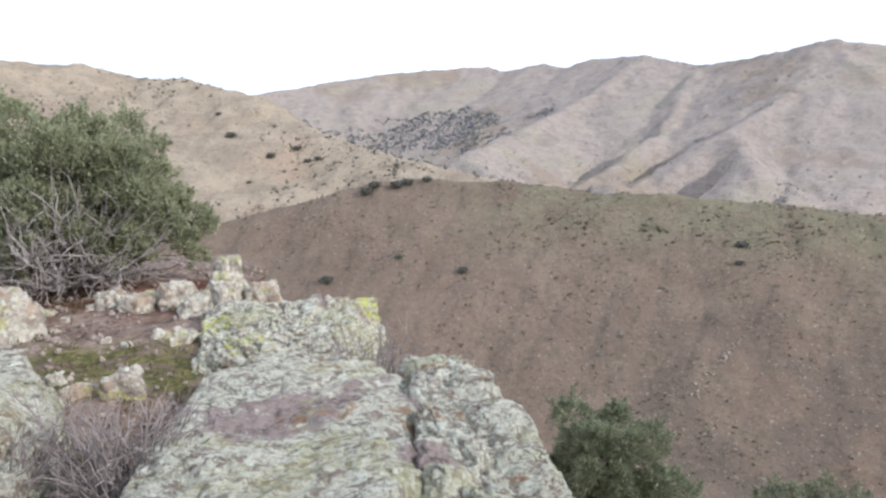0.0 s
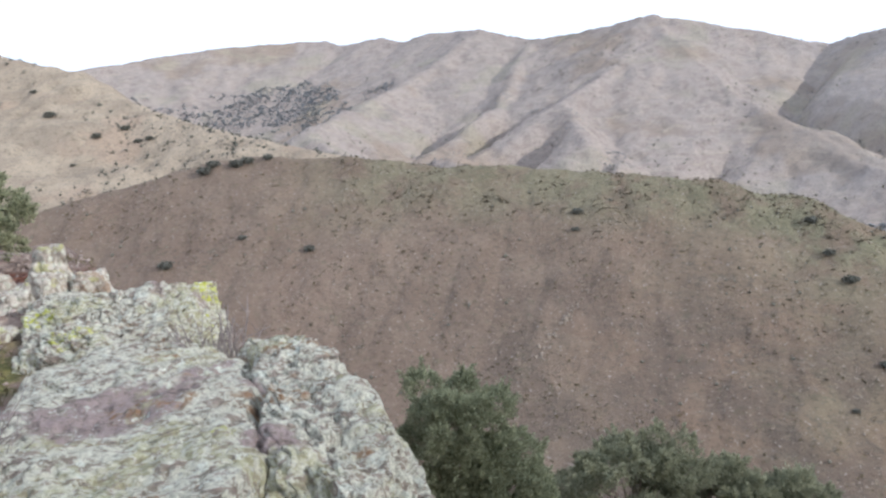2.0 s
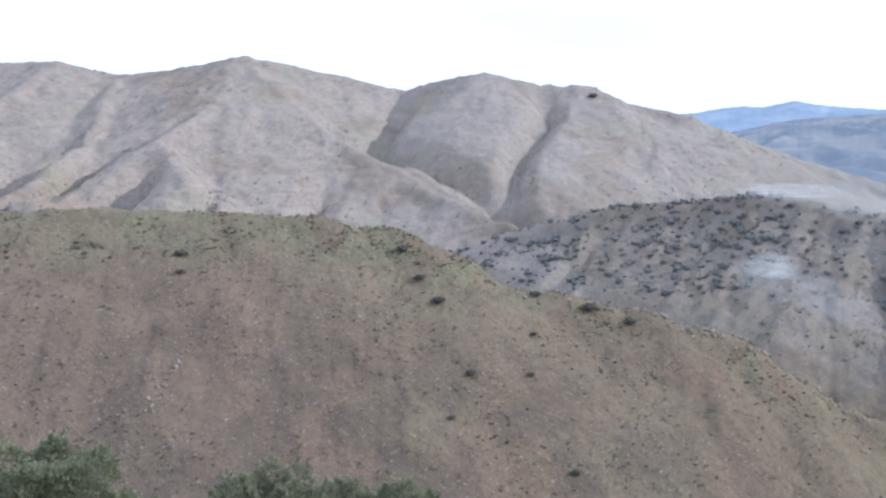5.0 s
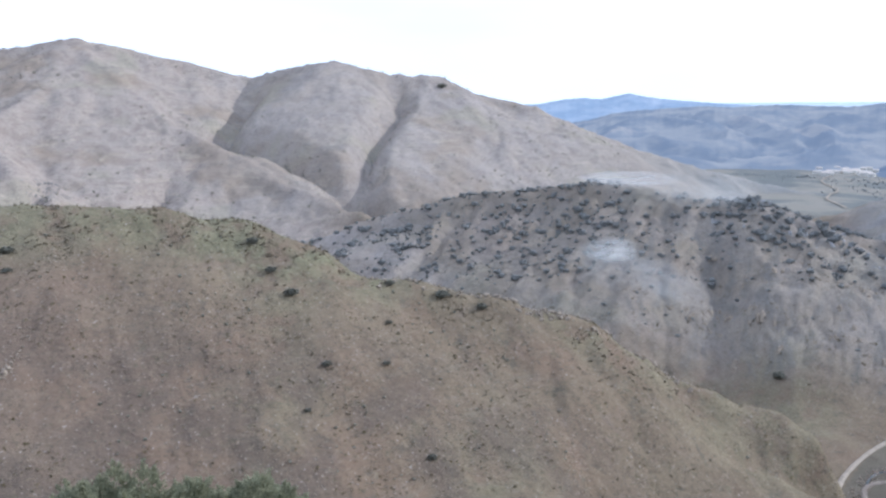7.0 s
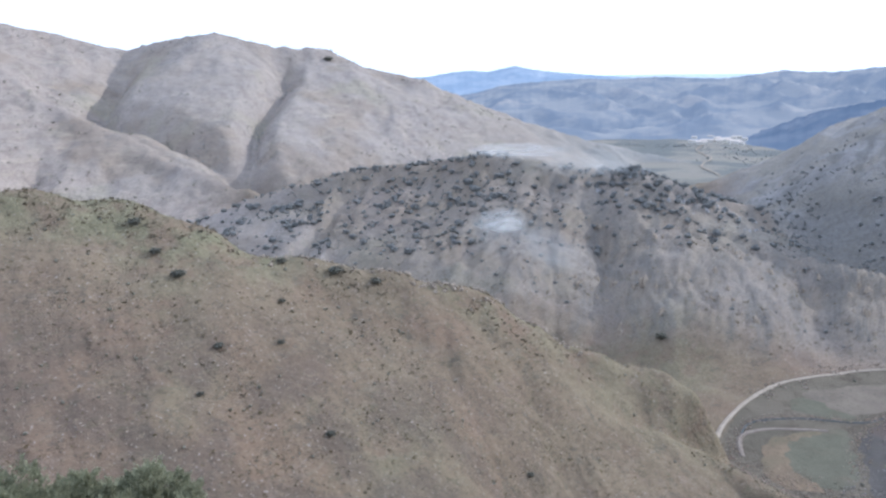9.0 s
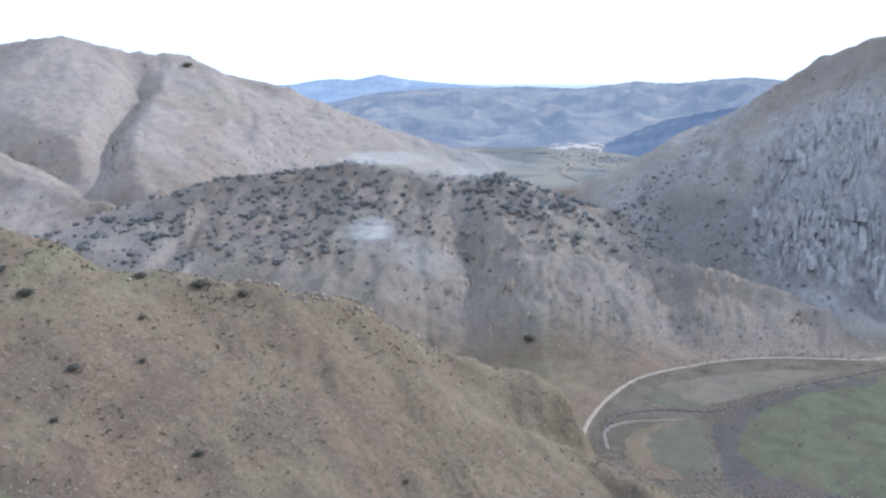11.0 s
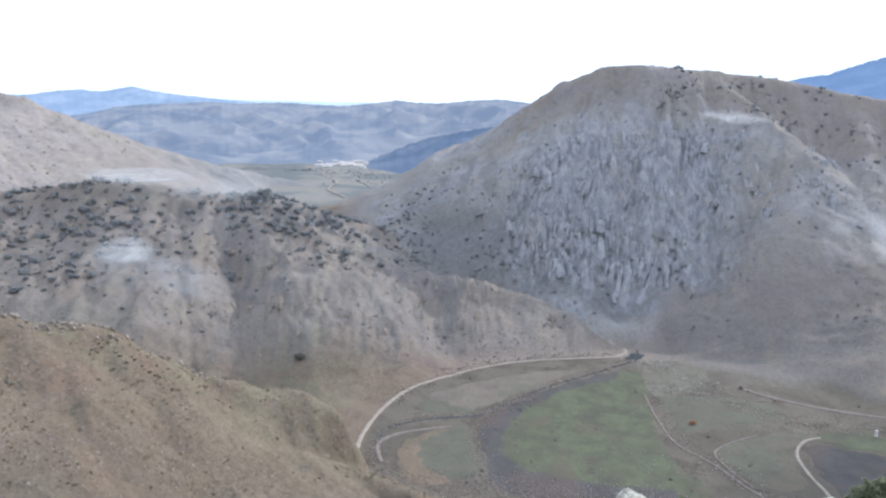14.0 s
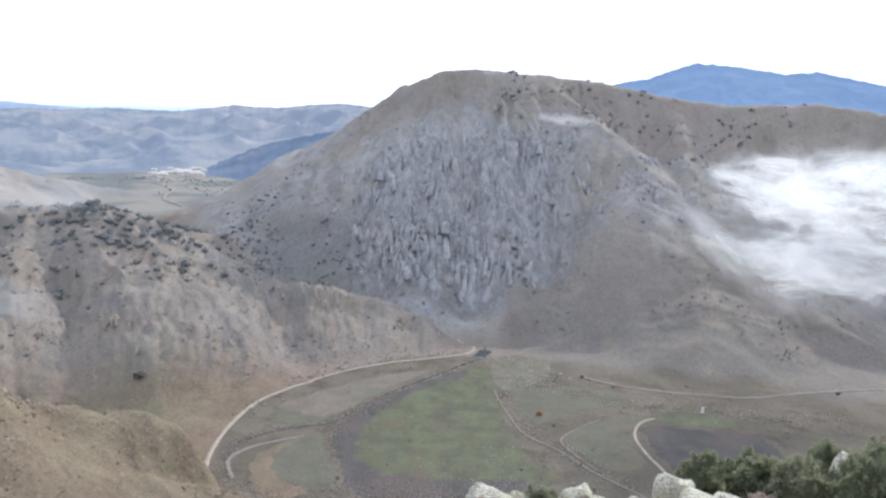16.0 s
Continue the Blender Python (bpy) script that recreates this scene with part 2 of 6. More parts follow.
# ---- materials ----
class Mat:
    """A small helper to write node materials."""

    def __init__(self, name, rough=0.9, spec=0.2):
        self.m = bpy.data.materials.new(name)
        self.m.use_nodes = True
        self.n, self.l = self.m.node_tree.nodes, self.m.node_tree.links
        self.b = self.n["Principled BSDF"]
        self.b.inputs["Roughness"].default_value = rough
        self.b.inputs["Specular IOR Level"].default_value = spec
        self.co = self.n.new("ShaderNodeTexCoord").outputs["Object"]

    def noise(self, scale, detail=4.0, rough=0.55, stretch=None, warp=0.0):
        t = self.n.new("ShaderNodeTexNoise")
        t.inputs["Scale"].default_value, t.inputs["Detail"].default_value = scale, detail
        t.inputs["Roughness"].default_value, t.inputs["Distortion"].default_value = rough, warp
        src = self.co
        if stretch:
            mp = self.n.new("ShaderNodeMapping")
            mp.inputs["Scale"].default_value = stretch
            self.l.new(self.co, mp.inputs["Vector"])
            src = mp.outputs["Vector"]
        self.l.new(src, t.inputs["Vector"])
        return t.outputs["Fac"]

    def cells(self, scale, feature="F1", out="Distance"):
        t = self.n.new("ShaderNodeTexVoronoi")
        t.feature = feature
        t.inputs["Scale"].default_value = scale
        self.l.new(self.co, t.inputs["Vector"])
        return t.outputs[out]

    def attr(self, name):
        t = self.n.new("ShaderNodeAttribute")
        t.attribute_name = name
        return t.outputs["Fac"]

    def island(self):
        return self.n.new("ShaderNodeNewGeometry").outputs["Random Per Island"]

    def step(self, v, lo, hi):
        t = self.n.new("ShaderNodeMapRange")
        t.interpolation_type = "SMOOTHSTEP"
        t.inputs["From Min"].default_value, t.inputs["From Max"].default_value = lo, hi
        self.l.new(v, t.inputs["Value"])
        return t.outputs["Result"]

    def math(self, op, a, b):
        t = self.n.new("ShaderNodeMath")
        t.operation = op
        for i, v in enumerate((a, b)):
            if isinstance(v, (int, float)):
                t.inputs[i].default_value = v
            else:
                self.l.new(v, t.inputs[i])
        return t.outputs["Value"]

    def mix(self, fac, a, b):
        t = self.n.new("ShaderNodeMix")
        t.data_type = "RGBA"
        for key, v in (("Factor", fac), ("A", a), ("B", b)):
            sock = [s for s in t.inputs if s.name == key and s.type in (("VALUE",) if key == "Factor" else ("RGBA",))][0]
            if isinstance(v, (int, float)):
                sock.default_value = v
            elif isinstance(v, tuple):
                sock.default_value = (*v, 1)
            else:
                self.l.new(v, sock)
        return [s for s in t.outputs if s.type == "RGBA"][0]

    def color(self, c):
        if isinstance(c, tuple):
            self.b.inputs["Base Color"].default_value = (*c, 1)
        else:
            self.l.new(c, self.b.inputs["Base Color"])
        return self

    def bump(self, h, strength=0.4, dist=0.02):
        t = self.n.new("ShaderNodeBump")
        t.inputs["Strength"].default_value, t.inputs["Distance"].default_value = strength, dist
        self.l.new(h, t.inputs["Height"])
        old = self.b.inputs["Normal"].links
        if old:
            self.l.new(old[0].from_socket, t.inputs["Normal"])
        self.l.new(t.outputs["Normal"], self.b.inputs["Normal"])
        return self


def ground_material():
    k = Mat("hillside", 0.95, 0.1)
    soil = k.mix(k.step(k.noise(0.035, 7, 0.62), 0.35, 0.65), (0.152, 0.114, 0.081), (0.2, 0.154, 0.107))
    soil = k.mix(k.step(k.noise(0.011, 4), 0.45, 0.68), soil, (0.185, 0.13, 0.092))
    grass = k.mix(k.step(k.noise(0.09, 5), 0.4, 0.65), (0.158, 0.152, 0.094), (0.215, 0.2, 0.126))
    mottle = k.noise(0.11, 8, 0.75)
    soil = k.mix(k.math("MULTIPLY", k.step(mottle, 0.53, 0.66), 0.65), soil, (0.098, 0.088, 0.072))
    soil = k.mix(k.math("MULTIPLY", k.step(mottle, 0.46, 0.34), 0.6), soil, (0.225, 0.172, 0.138))
    tread = k.noise(0.05, 6, 0.7, (1, 1, 9), 0.6)
    soil = k.mix(k.math("MULTIPLY", k.step(tread, 0.54, 0.66), 0.4), soil, (0.21, 0.175, 0.135))
    col = k.mix(k.math("MULTIPLY", k.attr("green"), k.step(k.noise(0.05, 7, 0.65), 0.36, 0.56)), soil, grass)
    # Dry-grass tan of the far slopes, with haze paled and blued into it.
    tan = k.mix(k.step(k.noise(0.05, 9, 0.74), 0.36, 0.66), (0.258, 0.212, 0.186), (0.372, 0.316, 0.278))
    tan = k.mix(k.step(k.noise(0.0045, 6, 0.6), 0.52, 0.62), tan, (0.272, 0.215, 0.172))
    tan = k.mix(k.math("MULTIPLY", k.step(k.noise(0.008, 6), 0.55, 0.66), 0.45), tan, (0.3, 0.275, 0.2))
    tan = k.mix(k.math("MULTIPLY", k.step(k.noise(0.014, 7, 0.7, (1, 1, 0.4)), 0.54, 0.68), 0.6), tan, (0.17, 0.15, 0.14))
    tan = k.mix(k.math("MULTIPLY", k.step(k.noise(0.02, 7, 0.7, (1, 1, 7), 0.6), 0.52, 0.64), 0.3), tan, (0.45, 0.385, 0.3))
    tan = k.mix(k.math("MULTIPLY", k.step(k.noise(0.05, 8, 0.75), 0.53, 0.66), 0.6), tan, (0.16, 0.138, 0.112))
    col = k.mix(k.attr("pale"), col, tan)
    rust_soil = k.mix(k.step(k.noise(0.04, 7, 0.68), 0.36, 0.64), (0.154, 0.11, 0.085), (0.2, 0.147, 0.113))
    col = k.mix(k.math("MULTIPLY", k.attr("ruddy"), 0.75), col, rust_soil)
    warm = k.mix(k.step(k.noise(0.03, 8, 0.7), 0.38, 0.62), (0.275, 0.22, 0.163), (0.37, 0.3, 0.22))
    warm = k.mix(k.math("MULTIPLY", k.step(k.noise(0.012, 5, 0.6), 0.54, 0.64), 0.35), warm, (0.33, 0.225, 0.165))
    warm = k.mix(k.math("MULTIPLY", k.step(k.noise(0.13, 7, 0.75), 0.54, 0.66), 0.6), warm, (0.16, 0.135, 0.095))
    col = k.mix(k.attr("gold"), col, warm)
    # Grey scrub and rock tone, lifted and blued to hold haze.
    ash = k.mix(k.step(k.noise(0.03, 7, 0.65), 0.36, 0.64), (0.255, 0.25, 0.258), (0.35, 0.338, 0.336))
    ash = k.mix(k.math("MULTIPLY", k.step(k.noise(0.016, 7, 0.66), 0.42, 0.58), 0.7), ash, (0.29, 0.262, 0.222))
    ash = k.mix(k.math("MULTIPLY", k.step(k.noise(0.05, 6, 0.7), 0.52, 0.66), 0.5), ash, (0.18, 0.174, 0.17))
    col = k.mix(k.attr("haze_slate"), col, ash)
    # Haze over far slopes, mixed into the base colour.
    col = k.mix(k.attr("far_haze"), col, k.mix(k.step(k.noise(0.008, 6, 0.6), 0.4, 0.6), (0.23, 0.226, 0.222), (0.3, 0.28, 0.26)))
    # Dark scrub down the slopes; also carries the gorge's painted shade.
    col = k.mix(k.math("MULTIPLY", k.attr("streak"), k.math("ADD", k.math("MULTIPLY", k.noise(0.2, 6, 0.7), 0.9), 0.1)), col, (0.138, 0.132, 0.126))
    # Bracken brown on the lower spur, darkened to hold the slope's shade.
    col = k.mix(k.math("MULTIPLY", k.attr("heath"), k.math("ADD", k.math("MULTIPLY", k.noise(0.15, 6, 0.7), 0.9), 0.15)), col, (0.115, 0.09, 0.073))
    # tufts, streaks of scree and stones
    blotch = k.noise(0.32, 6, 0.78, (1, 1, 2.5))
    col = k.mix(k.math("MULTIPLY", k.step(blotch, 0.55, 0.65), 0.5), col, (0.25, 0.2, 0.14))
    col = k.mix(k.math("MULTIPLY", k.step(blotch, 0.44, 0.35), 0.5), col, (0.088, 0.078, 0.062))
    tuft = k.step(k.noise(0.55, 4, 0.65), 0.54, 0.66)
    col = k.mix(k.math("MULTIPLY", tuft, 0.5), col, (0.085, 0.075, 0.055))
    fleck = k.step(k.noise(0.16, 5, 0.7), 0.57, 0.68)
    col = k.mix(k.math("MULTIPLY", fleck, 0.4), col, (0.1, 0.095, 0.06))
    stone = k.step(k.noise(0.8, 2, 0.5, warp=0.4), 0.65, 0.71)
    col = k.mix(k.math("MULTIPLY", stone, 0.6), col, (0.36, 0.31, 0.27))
    # Bare rock greys, raised in tone to stand for haze.
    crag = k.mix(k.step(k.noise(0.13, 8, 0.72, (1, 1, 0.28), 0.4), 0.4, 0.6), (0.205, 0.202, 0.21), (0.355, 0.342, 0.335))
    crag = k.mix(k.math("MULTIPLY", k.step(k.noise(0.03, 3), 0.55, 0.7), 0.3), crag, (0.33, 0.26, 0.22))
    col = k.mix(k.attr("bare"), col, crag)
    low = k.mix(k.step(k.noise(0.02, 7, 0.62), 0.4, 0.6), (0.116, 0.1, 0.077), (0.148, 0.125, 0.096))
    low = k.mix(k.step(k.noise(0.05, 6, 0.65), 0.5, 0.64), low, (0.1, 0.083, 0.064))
    # The far valley floor takes the same painted haze.
    low = k.mix(k.attr("far_haze"), low, k.mix(k.step(k.noise(0.006, 5, 0.6), 0.42, 0.58), (0.14, 0.145, 0.14), (0.235, 0.215, 0.185)))
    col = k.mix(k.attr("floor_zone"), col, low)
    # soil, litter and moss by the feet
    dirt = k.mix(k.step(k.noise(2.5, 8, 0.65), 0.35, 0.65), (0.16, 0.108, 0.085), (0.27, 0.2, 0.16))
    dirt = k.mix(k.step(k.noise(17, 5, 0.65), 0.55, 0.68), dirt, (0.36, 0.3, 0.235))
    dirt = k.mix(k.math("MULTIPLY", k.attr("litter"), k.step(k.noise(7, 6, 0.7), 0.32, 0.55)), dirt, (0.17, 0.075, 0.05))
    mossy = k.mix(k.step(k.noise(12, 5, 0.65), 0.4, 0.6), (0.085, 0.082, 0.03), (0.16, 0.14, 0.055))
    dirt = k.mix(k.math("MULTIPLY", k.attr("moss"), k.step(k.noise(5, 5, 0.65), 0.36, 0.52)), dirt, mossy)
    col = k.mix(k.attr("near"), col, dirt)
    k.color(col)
    k.bump(k.noise(0.05, 8, 0.68), 0.5, 4.5)
    k.bump(k.noise(0.3, 7, 0.7), 0.6, 1.6)
    k.bump(k.noise(12, 6, 0.7), 0.5, 0.04)
    return k.m


M_GROUND = ground_material()


def lichen_rock():
    k = Mat("lichened_schist", 0.9, 0.12)

    def spot(at, size):
        """A patch round a place on the outcrop, ragged at its edge."""
        t = k.n.new("ShaderNodeVectorMath")
        t.operation = "DISTANCE"
        t.inputs[1].default_value = at
        k.l.new(k.co, t.inputs[0])
        ragged = k.math("ADD", t.outputs["Value"], k.math("MULTIPLY", k.math("SUBTRACT", k.noise(7, 5, 0.7), 0.5), size * 1.6))
        return k.step(ragged, size, size * 0.7)

    base = k.mix(k.step(k.noise(9, 8, 0.7), 0.35, 0.65), (0.25, 0.2, 0.165), (0.42, 0.345, 0.285))
    pale = k.mix(k.noise(45, 5, 0.7), (0.5, 0.48, 0.385), (0.8, 0.765, 0.62))
    flakes = k.math("ADD", k.cells(15), k.math("MULTIPLY", k.math("SUBTRACT", k.noise(28, 6, 0.75), 0.5), 0.9))
    cover = k.math("MAXIMUM", k.step(k.noise(13, 8, 0.75, (0.8, 1.5, 1.5), 0.3), 0.45, 0.52), k.step(flakes, 0.42, 0.34))
    bald = k.math("MAXIMUM", spot((-0.8, 3.68, 0.18), 0.42), k.step(k.noise(1.6, 4, 0.6), 0.62, 0.68))
    stone_col = k.mix(k.noise(26, 5, 0.65), (0.32, 0.245, 0.225), (0.44, 0.35, 0.325))
    col = k.mix(cover, base, pale)
    col = k.mix(bald, col, stone_col)
    rings = k.step(k.noise(12, 6, 0.65, None, 0.3), 0.57, 0.6)
    col = k.mix(k.math("MULTIPLY", rings, k.step(k.noise(2.4, 3), 0.4, 0.52)), col, (0.68, 0.68, 0.58))
    crust = k.step(k.noise(30, 7, 0.75, None, 0.9), 0.5, 0.57)
    col = k.mix(k.math("MULTIPLY", crust, 0.5), col, (0.16, 0.135, 0.1))
    olive = k.step(k.noise(2.2, 5, 0.6), 0.5, 0.62)
    col = k.mix(k.math("MULTIPLY", k.math("MULTIPLY", olive, k.step(k.noise(30, 5, 0.7), 0.42, 0.54)), 0.55), col, (0.46, 0.43, 0.22))
    yellow = spot((-0.55, 6.25, 0.14), 0.22)
    for at, size in (((-0.52, 5.8, 0.05), 0.16), ((-1.38, 5.3, 0.13), 0.17), ((-1.75, 5.85, 0.16), 0.18), ((-0.28, 3.15, 0.22), 0.08)):
        yellow = k.math("MAXIMUM", yellow, spot(at, size))
    yellow = k.math("MULTIPLY", yellow, k.step(k.noise(17, 6, 0.75), 0.48, 0.58))
    col = k.mix(yellow, col, (0.55, 0.55, 0.09))
    rust = k.math("MULTIPLY", k.step(k.noise(2.1, 3, 0.5, (1, 1.3, 0.8)), 0.58, 0.66), k.step(k.noise(14, 5, 0.7), 0.48, 0.6))
    col = k.mix(rust, col, (0.31, 0.19, 0.11))
    line = k.noise(1.6, 5, 0.6, (1, 1, 1.4), 0.8)
    crack = k.step(k.math("ABSOLUTE", k.math("SUBTRACT", line, 0.5), 0.0), 0.007, 0.002)
    col = k.mix(k.math("MULTIPLY", crack, 0.5), col, (0.07, 0.06, 0.05))
    k.color(col)
    k.bump(k.math("SUBTRACT", 1.0, crack), 0.8, 0.03)
    k.bump(k.noise(42, 8, 0.75), 0.9, 0.015)
    k.bump(k.noise(11, 8, 0.75, (1, 1, 1.4), 0.2), 1.0, 0.045)
    return k.m


M_ROCK = lichen_rock()


def rusty_stone():
    k = Mat("rusty_lichened_stone", 0.92, 0.12)
    col = k.mix(k.step(k.noise(8, 8, 0.72), 0.36, 0.62), (0.3, 0.245, 0.2), (0.56, 0.505, 0.42))
    flakes = k.math("ADD", k.cells(17), k.math("MULTIPLY", k.math("SUBTRACT", k.noise(30, 6, 0.75), 0.5), 0.9))
    col = k.mix(k.step(flakes, 0.4, 0.32), col, (0.58, 0.56, 0.46))
    col = k.mix(k.math("MULTIPLY", k.step(k.noise(3.2, 5, 0.65), 0.54, 0.62), 0.6), col, (0.36, 0.23, 0.14))
    col = k.mix(k.math("MULTIPLY", k.step(k.noise(4.1, 5, 0.65, (1, 1, 1.2)), 0.57, 0.63), 0.7), col, (0.42, 0.4, 0.16))
    col = k.mix(k.math("MULTIPLY", k.step(k.noise(33, 6, 0.75), 0.54, 0.62), 0.6), col, (0.14, 0.115, 0.09))
    k.color(col)
    k.bump(k.noise(38, 8, 0.75), 0.9, 0.012)
    k.bump(k.noise(9, 7, 0.7), 0.9, 0.04)
    return k.m


M_STONE = rusty_stone()


def leaf_material(name, dark, light):
    """Foliage: each spray its own tone, a part of the light passing through."""
    k = Mat(name, 0.75, 0.12)
    col = k.mix(k.island(), dark, light)
    col = k.mix(k.math("MULTIPLY", k.step(k.noise(2.2, 4), 0.4, 0.7), 0.6), col, light)
    k.color(col)
    thin = k.n.new("ShaderNodeBsdfTranslucent")
    k.l.new(col, thin.inputs["Color"])
    both = k.n.new("ShaderNodeMixShader")
    both.inputs["Fac"].default_value = 0.45
    k.l.new(k.b.outputs["BSDF"], both.inputs[1])
    k.l.new(thin.outputs["BSDF"], both.inputs[2])
    k.l.new(both.outputs["Shader"], k.n["Material Output"].inputs["Surface"])
    return k.m


# Juniper leaves in a sunlit tone, and a shaded copy for lower bushes.
M_JUNIPER = leaf_material("juniper_leaves", (0.17, 0.18, 0.105), (0.43, 0.43, 0.27))
M_JUNIPER_SHADED = leaf_material("shaded_juniper_leaves", (0.115, 0.125, 0.075), (0.33, 0.345, 0.22))
M_SHRUB = leaf_material("far_shrub_leaves", (0.13, 0.13, 0.108), (0.19, 0.186, 0.155))
M_FARSHRUB = leaf_material("hill_shrub_leaves", (0.19, 0.182, 0.15), (0.27, 0.255, 0.2))
M_TUFT = leaf_material("dry_tufts", (0.1, 0.085, 0.045), (0.2, 0.165, 0.095))


def plain(name, a, b, scale, rough=0.9, spec=0.2, bump=0.3, bd=0.02):
    k = Mat(name, rough, spec)
    f = k.noise(scale, 6, 0.6)
    k.color(k.mix(k.step(f, 0.35, 0.65), a, b))
    k.bump(k.noise(scale * 4, 5, 0.6), bump, bd)
    return k.m


M_BARK = plain("grey_bark", (0.17, 0.13, 0.1), (0.31, 0.26, 0.22), 9)
M_TWIG = plain("dry_twigs", (0.2, 0.165, 0.152), (0.32, 0.275, 0.255), 6)
M_ROAD = plain("pale_gravel_road", (0.26, 0.215, 0.17), (0.34, 0.285, 0.23), 0.3, bump=0.2, bd=0.1)
M_TRACK = plain("brown_dirt_track", (0.17, 0.138, 0.117), (0.23, 0.19, 0.16), 0.3, bump=0.2, bd=0.1)

# ---- ground ----
def build_ground():
    az = np.concatenate([np.arange(-42, -31, 0.6), np.arange(-31, 84, 0.2), np.arange(84, 106, 0.12), np.arange(106, 123, 0.2), np.arange(123, 132, 0.6), np.arange(132, 318, 3.0)])
    rr = np.concatenate([[0.0], *(np.geomspace(a, b, n, endpoint=False) for a, b, n in ((0.6, 20, 130), (20, 190, 40), (190, 455, 125), (455, 700, 62), (700, 1020, 120), (1020, 1250, 40), (1250, 2250, 95), (2250, 4900, 24))), [4950.0]])
    A, R_ = np.meshgrid(np.radians(az), rr)
    X, Y = R_ * np.sin(A), R_ * np.cos(A)
    Z = ground_height(X, Y)
    na, nr = len(az), len(rr)
    co = np.stack([X, Y, Z], -1).reshape(-1, 3)
    i = np.arange(na)
    j = (i + 1) % na
    quads = []
    for k in range(nr - 1):
        quads.append(np.stack([k * na + i, k * na + j, (k + 1) * na + j, (k + 1) * na + i], 1))
    quads = np.concatenate(quads)[:, ::-1]
    me = bpy.data.meshes.new("ground")
    me.vertices.add(len(co))
    me.vertices.foreach_set("co", co.astype(np.float32).ravel())
    me.loops.add(len(quads) * 4)
    me.loops.foreach_set("vertex_index", quads.astype(np.int32).ravel())
    me.polygons.add(len(quads))
    me.polygons.foreach_set("loop_start", np.arange(len(quads), dtype=np.int32) * 4)
    me.polygons.foreach_set("use_smooth", np.ones(len(quads), dtype=bool))
    me.update(calc_edges=True)
    ob = new("ground", me)
    me.materials.append(M_GROUND)
    dist = np.hypot(X, Y).ravel()
    zz = Z.ravel()
    bearing = np.degrees(np.arctan2(X, Y)).ravel()
    gy = np.gradient(Z, axis=0) / np.maximum(np.gradient(R_, axis=0), 1e-3)
    gx = np.gradient(Z, axis=1) / np.maximum(np.abs(R_) * np.gradient(A, axis=1), 1e-3)
    steep = np.hypot(gx, gy).ravel()
    bare = (0.1 * smooth(60, 68, bearing) + 0.85 * smooth(85, 91, bearing + 1.6 * fbm(X / 40, Y / 40, 3, 85).ravel()) * smooth(735, 790, dist + 25 * fbm(X / 35, Y / 35, 3, 87).ravel())) * smooth(0.75, 1.35, steep + 0.5 * fbm(X / 18, Y / 18, 3, 81).ravel()) * (dist > 560) * (1 - 0.85 * smooth(-45, 5, zz + 28 * fbm(X / 55, Y / 55, 3, 84).ravel())) * (1 - 0.85 * smooth(101, 105, bearing))
    floor_zone = (1 - smooth(VALLEY + 1.0, VALLEY + 7, zz)) * (dist > 60) * (1 - smooth(610, 670, dist + 22 * fbm(X / 50, Y / 50, 3, 79).ravel()) * smooth(96.5, 98, bearing) * (1 - smooth(1200, 1500, dist)))
    beside = np.interp(bearing, (70, 77, 79, 81, 84, 87, 90, 93, 96), (415, 430, 511, 549, 577, 603, 623, 638, 652))
    floor_zone = floor_zone * (1 - smooth(2, 9, dist - beside) * (bearing > 66) * (1 - smooth(96, 97.5, bearing)) * (dist < 1000))
    floor_zone = floor_zone * (1 - smooth(640, 656, dist) * (bearing > 94) * (dist < 1100))
    crest = smooth(-75, -42, zz + 7 * fbm(X / 40, Y / 40, 3, 75).ravel()) * smooth(335, 370, dist) * (1 - smooth(440, 480, dist)) * smooth(-4, 8, bearing)
    crest = np.maximum(crest, 0.9 * smooth(338, 372, dist + 14 * fbm(X / 25, Y / 25, 3, 76).ravel()) * (1 - smooth(440, 480, dist)) * smooth(18, 30, bearing) * (1 - smooth(42, 51, bearing)))
    tail = smooth(52, 66, bearing) * (1 - smooth(430, 480, dist)) * smooth(352, 378, dist) * 0.8
    green = np.clip(0.4 * smooth(0.1, 0.9, fbm(X / 120, Y / 120, 4, 71).ravel()) + 0.9 * crest + 0.3 * tail + 0.12 * smooth(30, 52, bearing) * smooth(180, 240, dist) * (1 - smooth(430, 480, dist)), 0, 1)
    near = 1 - smooth(25, 60, dist)
    # Farther slopes go paler: dry grass and painted haze together.
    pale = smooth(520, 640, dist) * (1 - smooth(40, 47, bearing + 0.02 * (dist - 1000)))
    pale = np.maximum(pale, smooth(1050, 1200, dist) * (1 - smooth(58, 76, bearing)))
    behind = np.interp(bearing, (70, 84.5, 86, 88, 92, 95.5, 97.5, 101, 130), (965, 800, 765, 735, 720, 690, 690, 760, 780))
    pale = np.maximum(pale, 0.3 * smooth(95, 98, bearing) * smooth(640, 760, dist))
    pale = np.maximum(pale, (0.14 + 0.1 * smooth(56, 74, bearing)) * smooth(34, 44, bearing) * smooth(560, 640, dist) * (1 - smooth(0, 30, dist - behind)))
    # Grey mountain rock, plus haze greying on the hill and far range.
    haze_slate = smooth(74, 79, bearing) * smooth(-45, 45 + 70 * smooth(94, 98, bearing), dist - behind + 20 * fbm(X / 40, Y / 40, 3, 83).ravel()) * (1 - 0.2 * smooth(97, 104, bearing)) * (1 - 0.5 * smooth(985, 1040, dist) * smooth(85, 89, bearing))
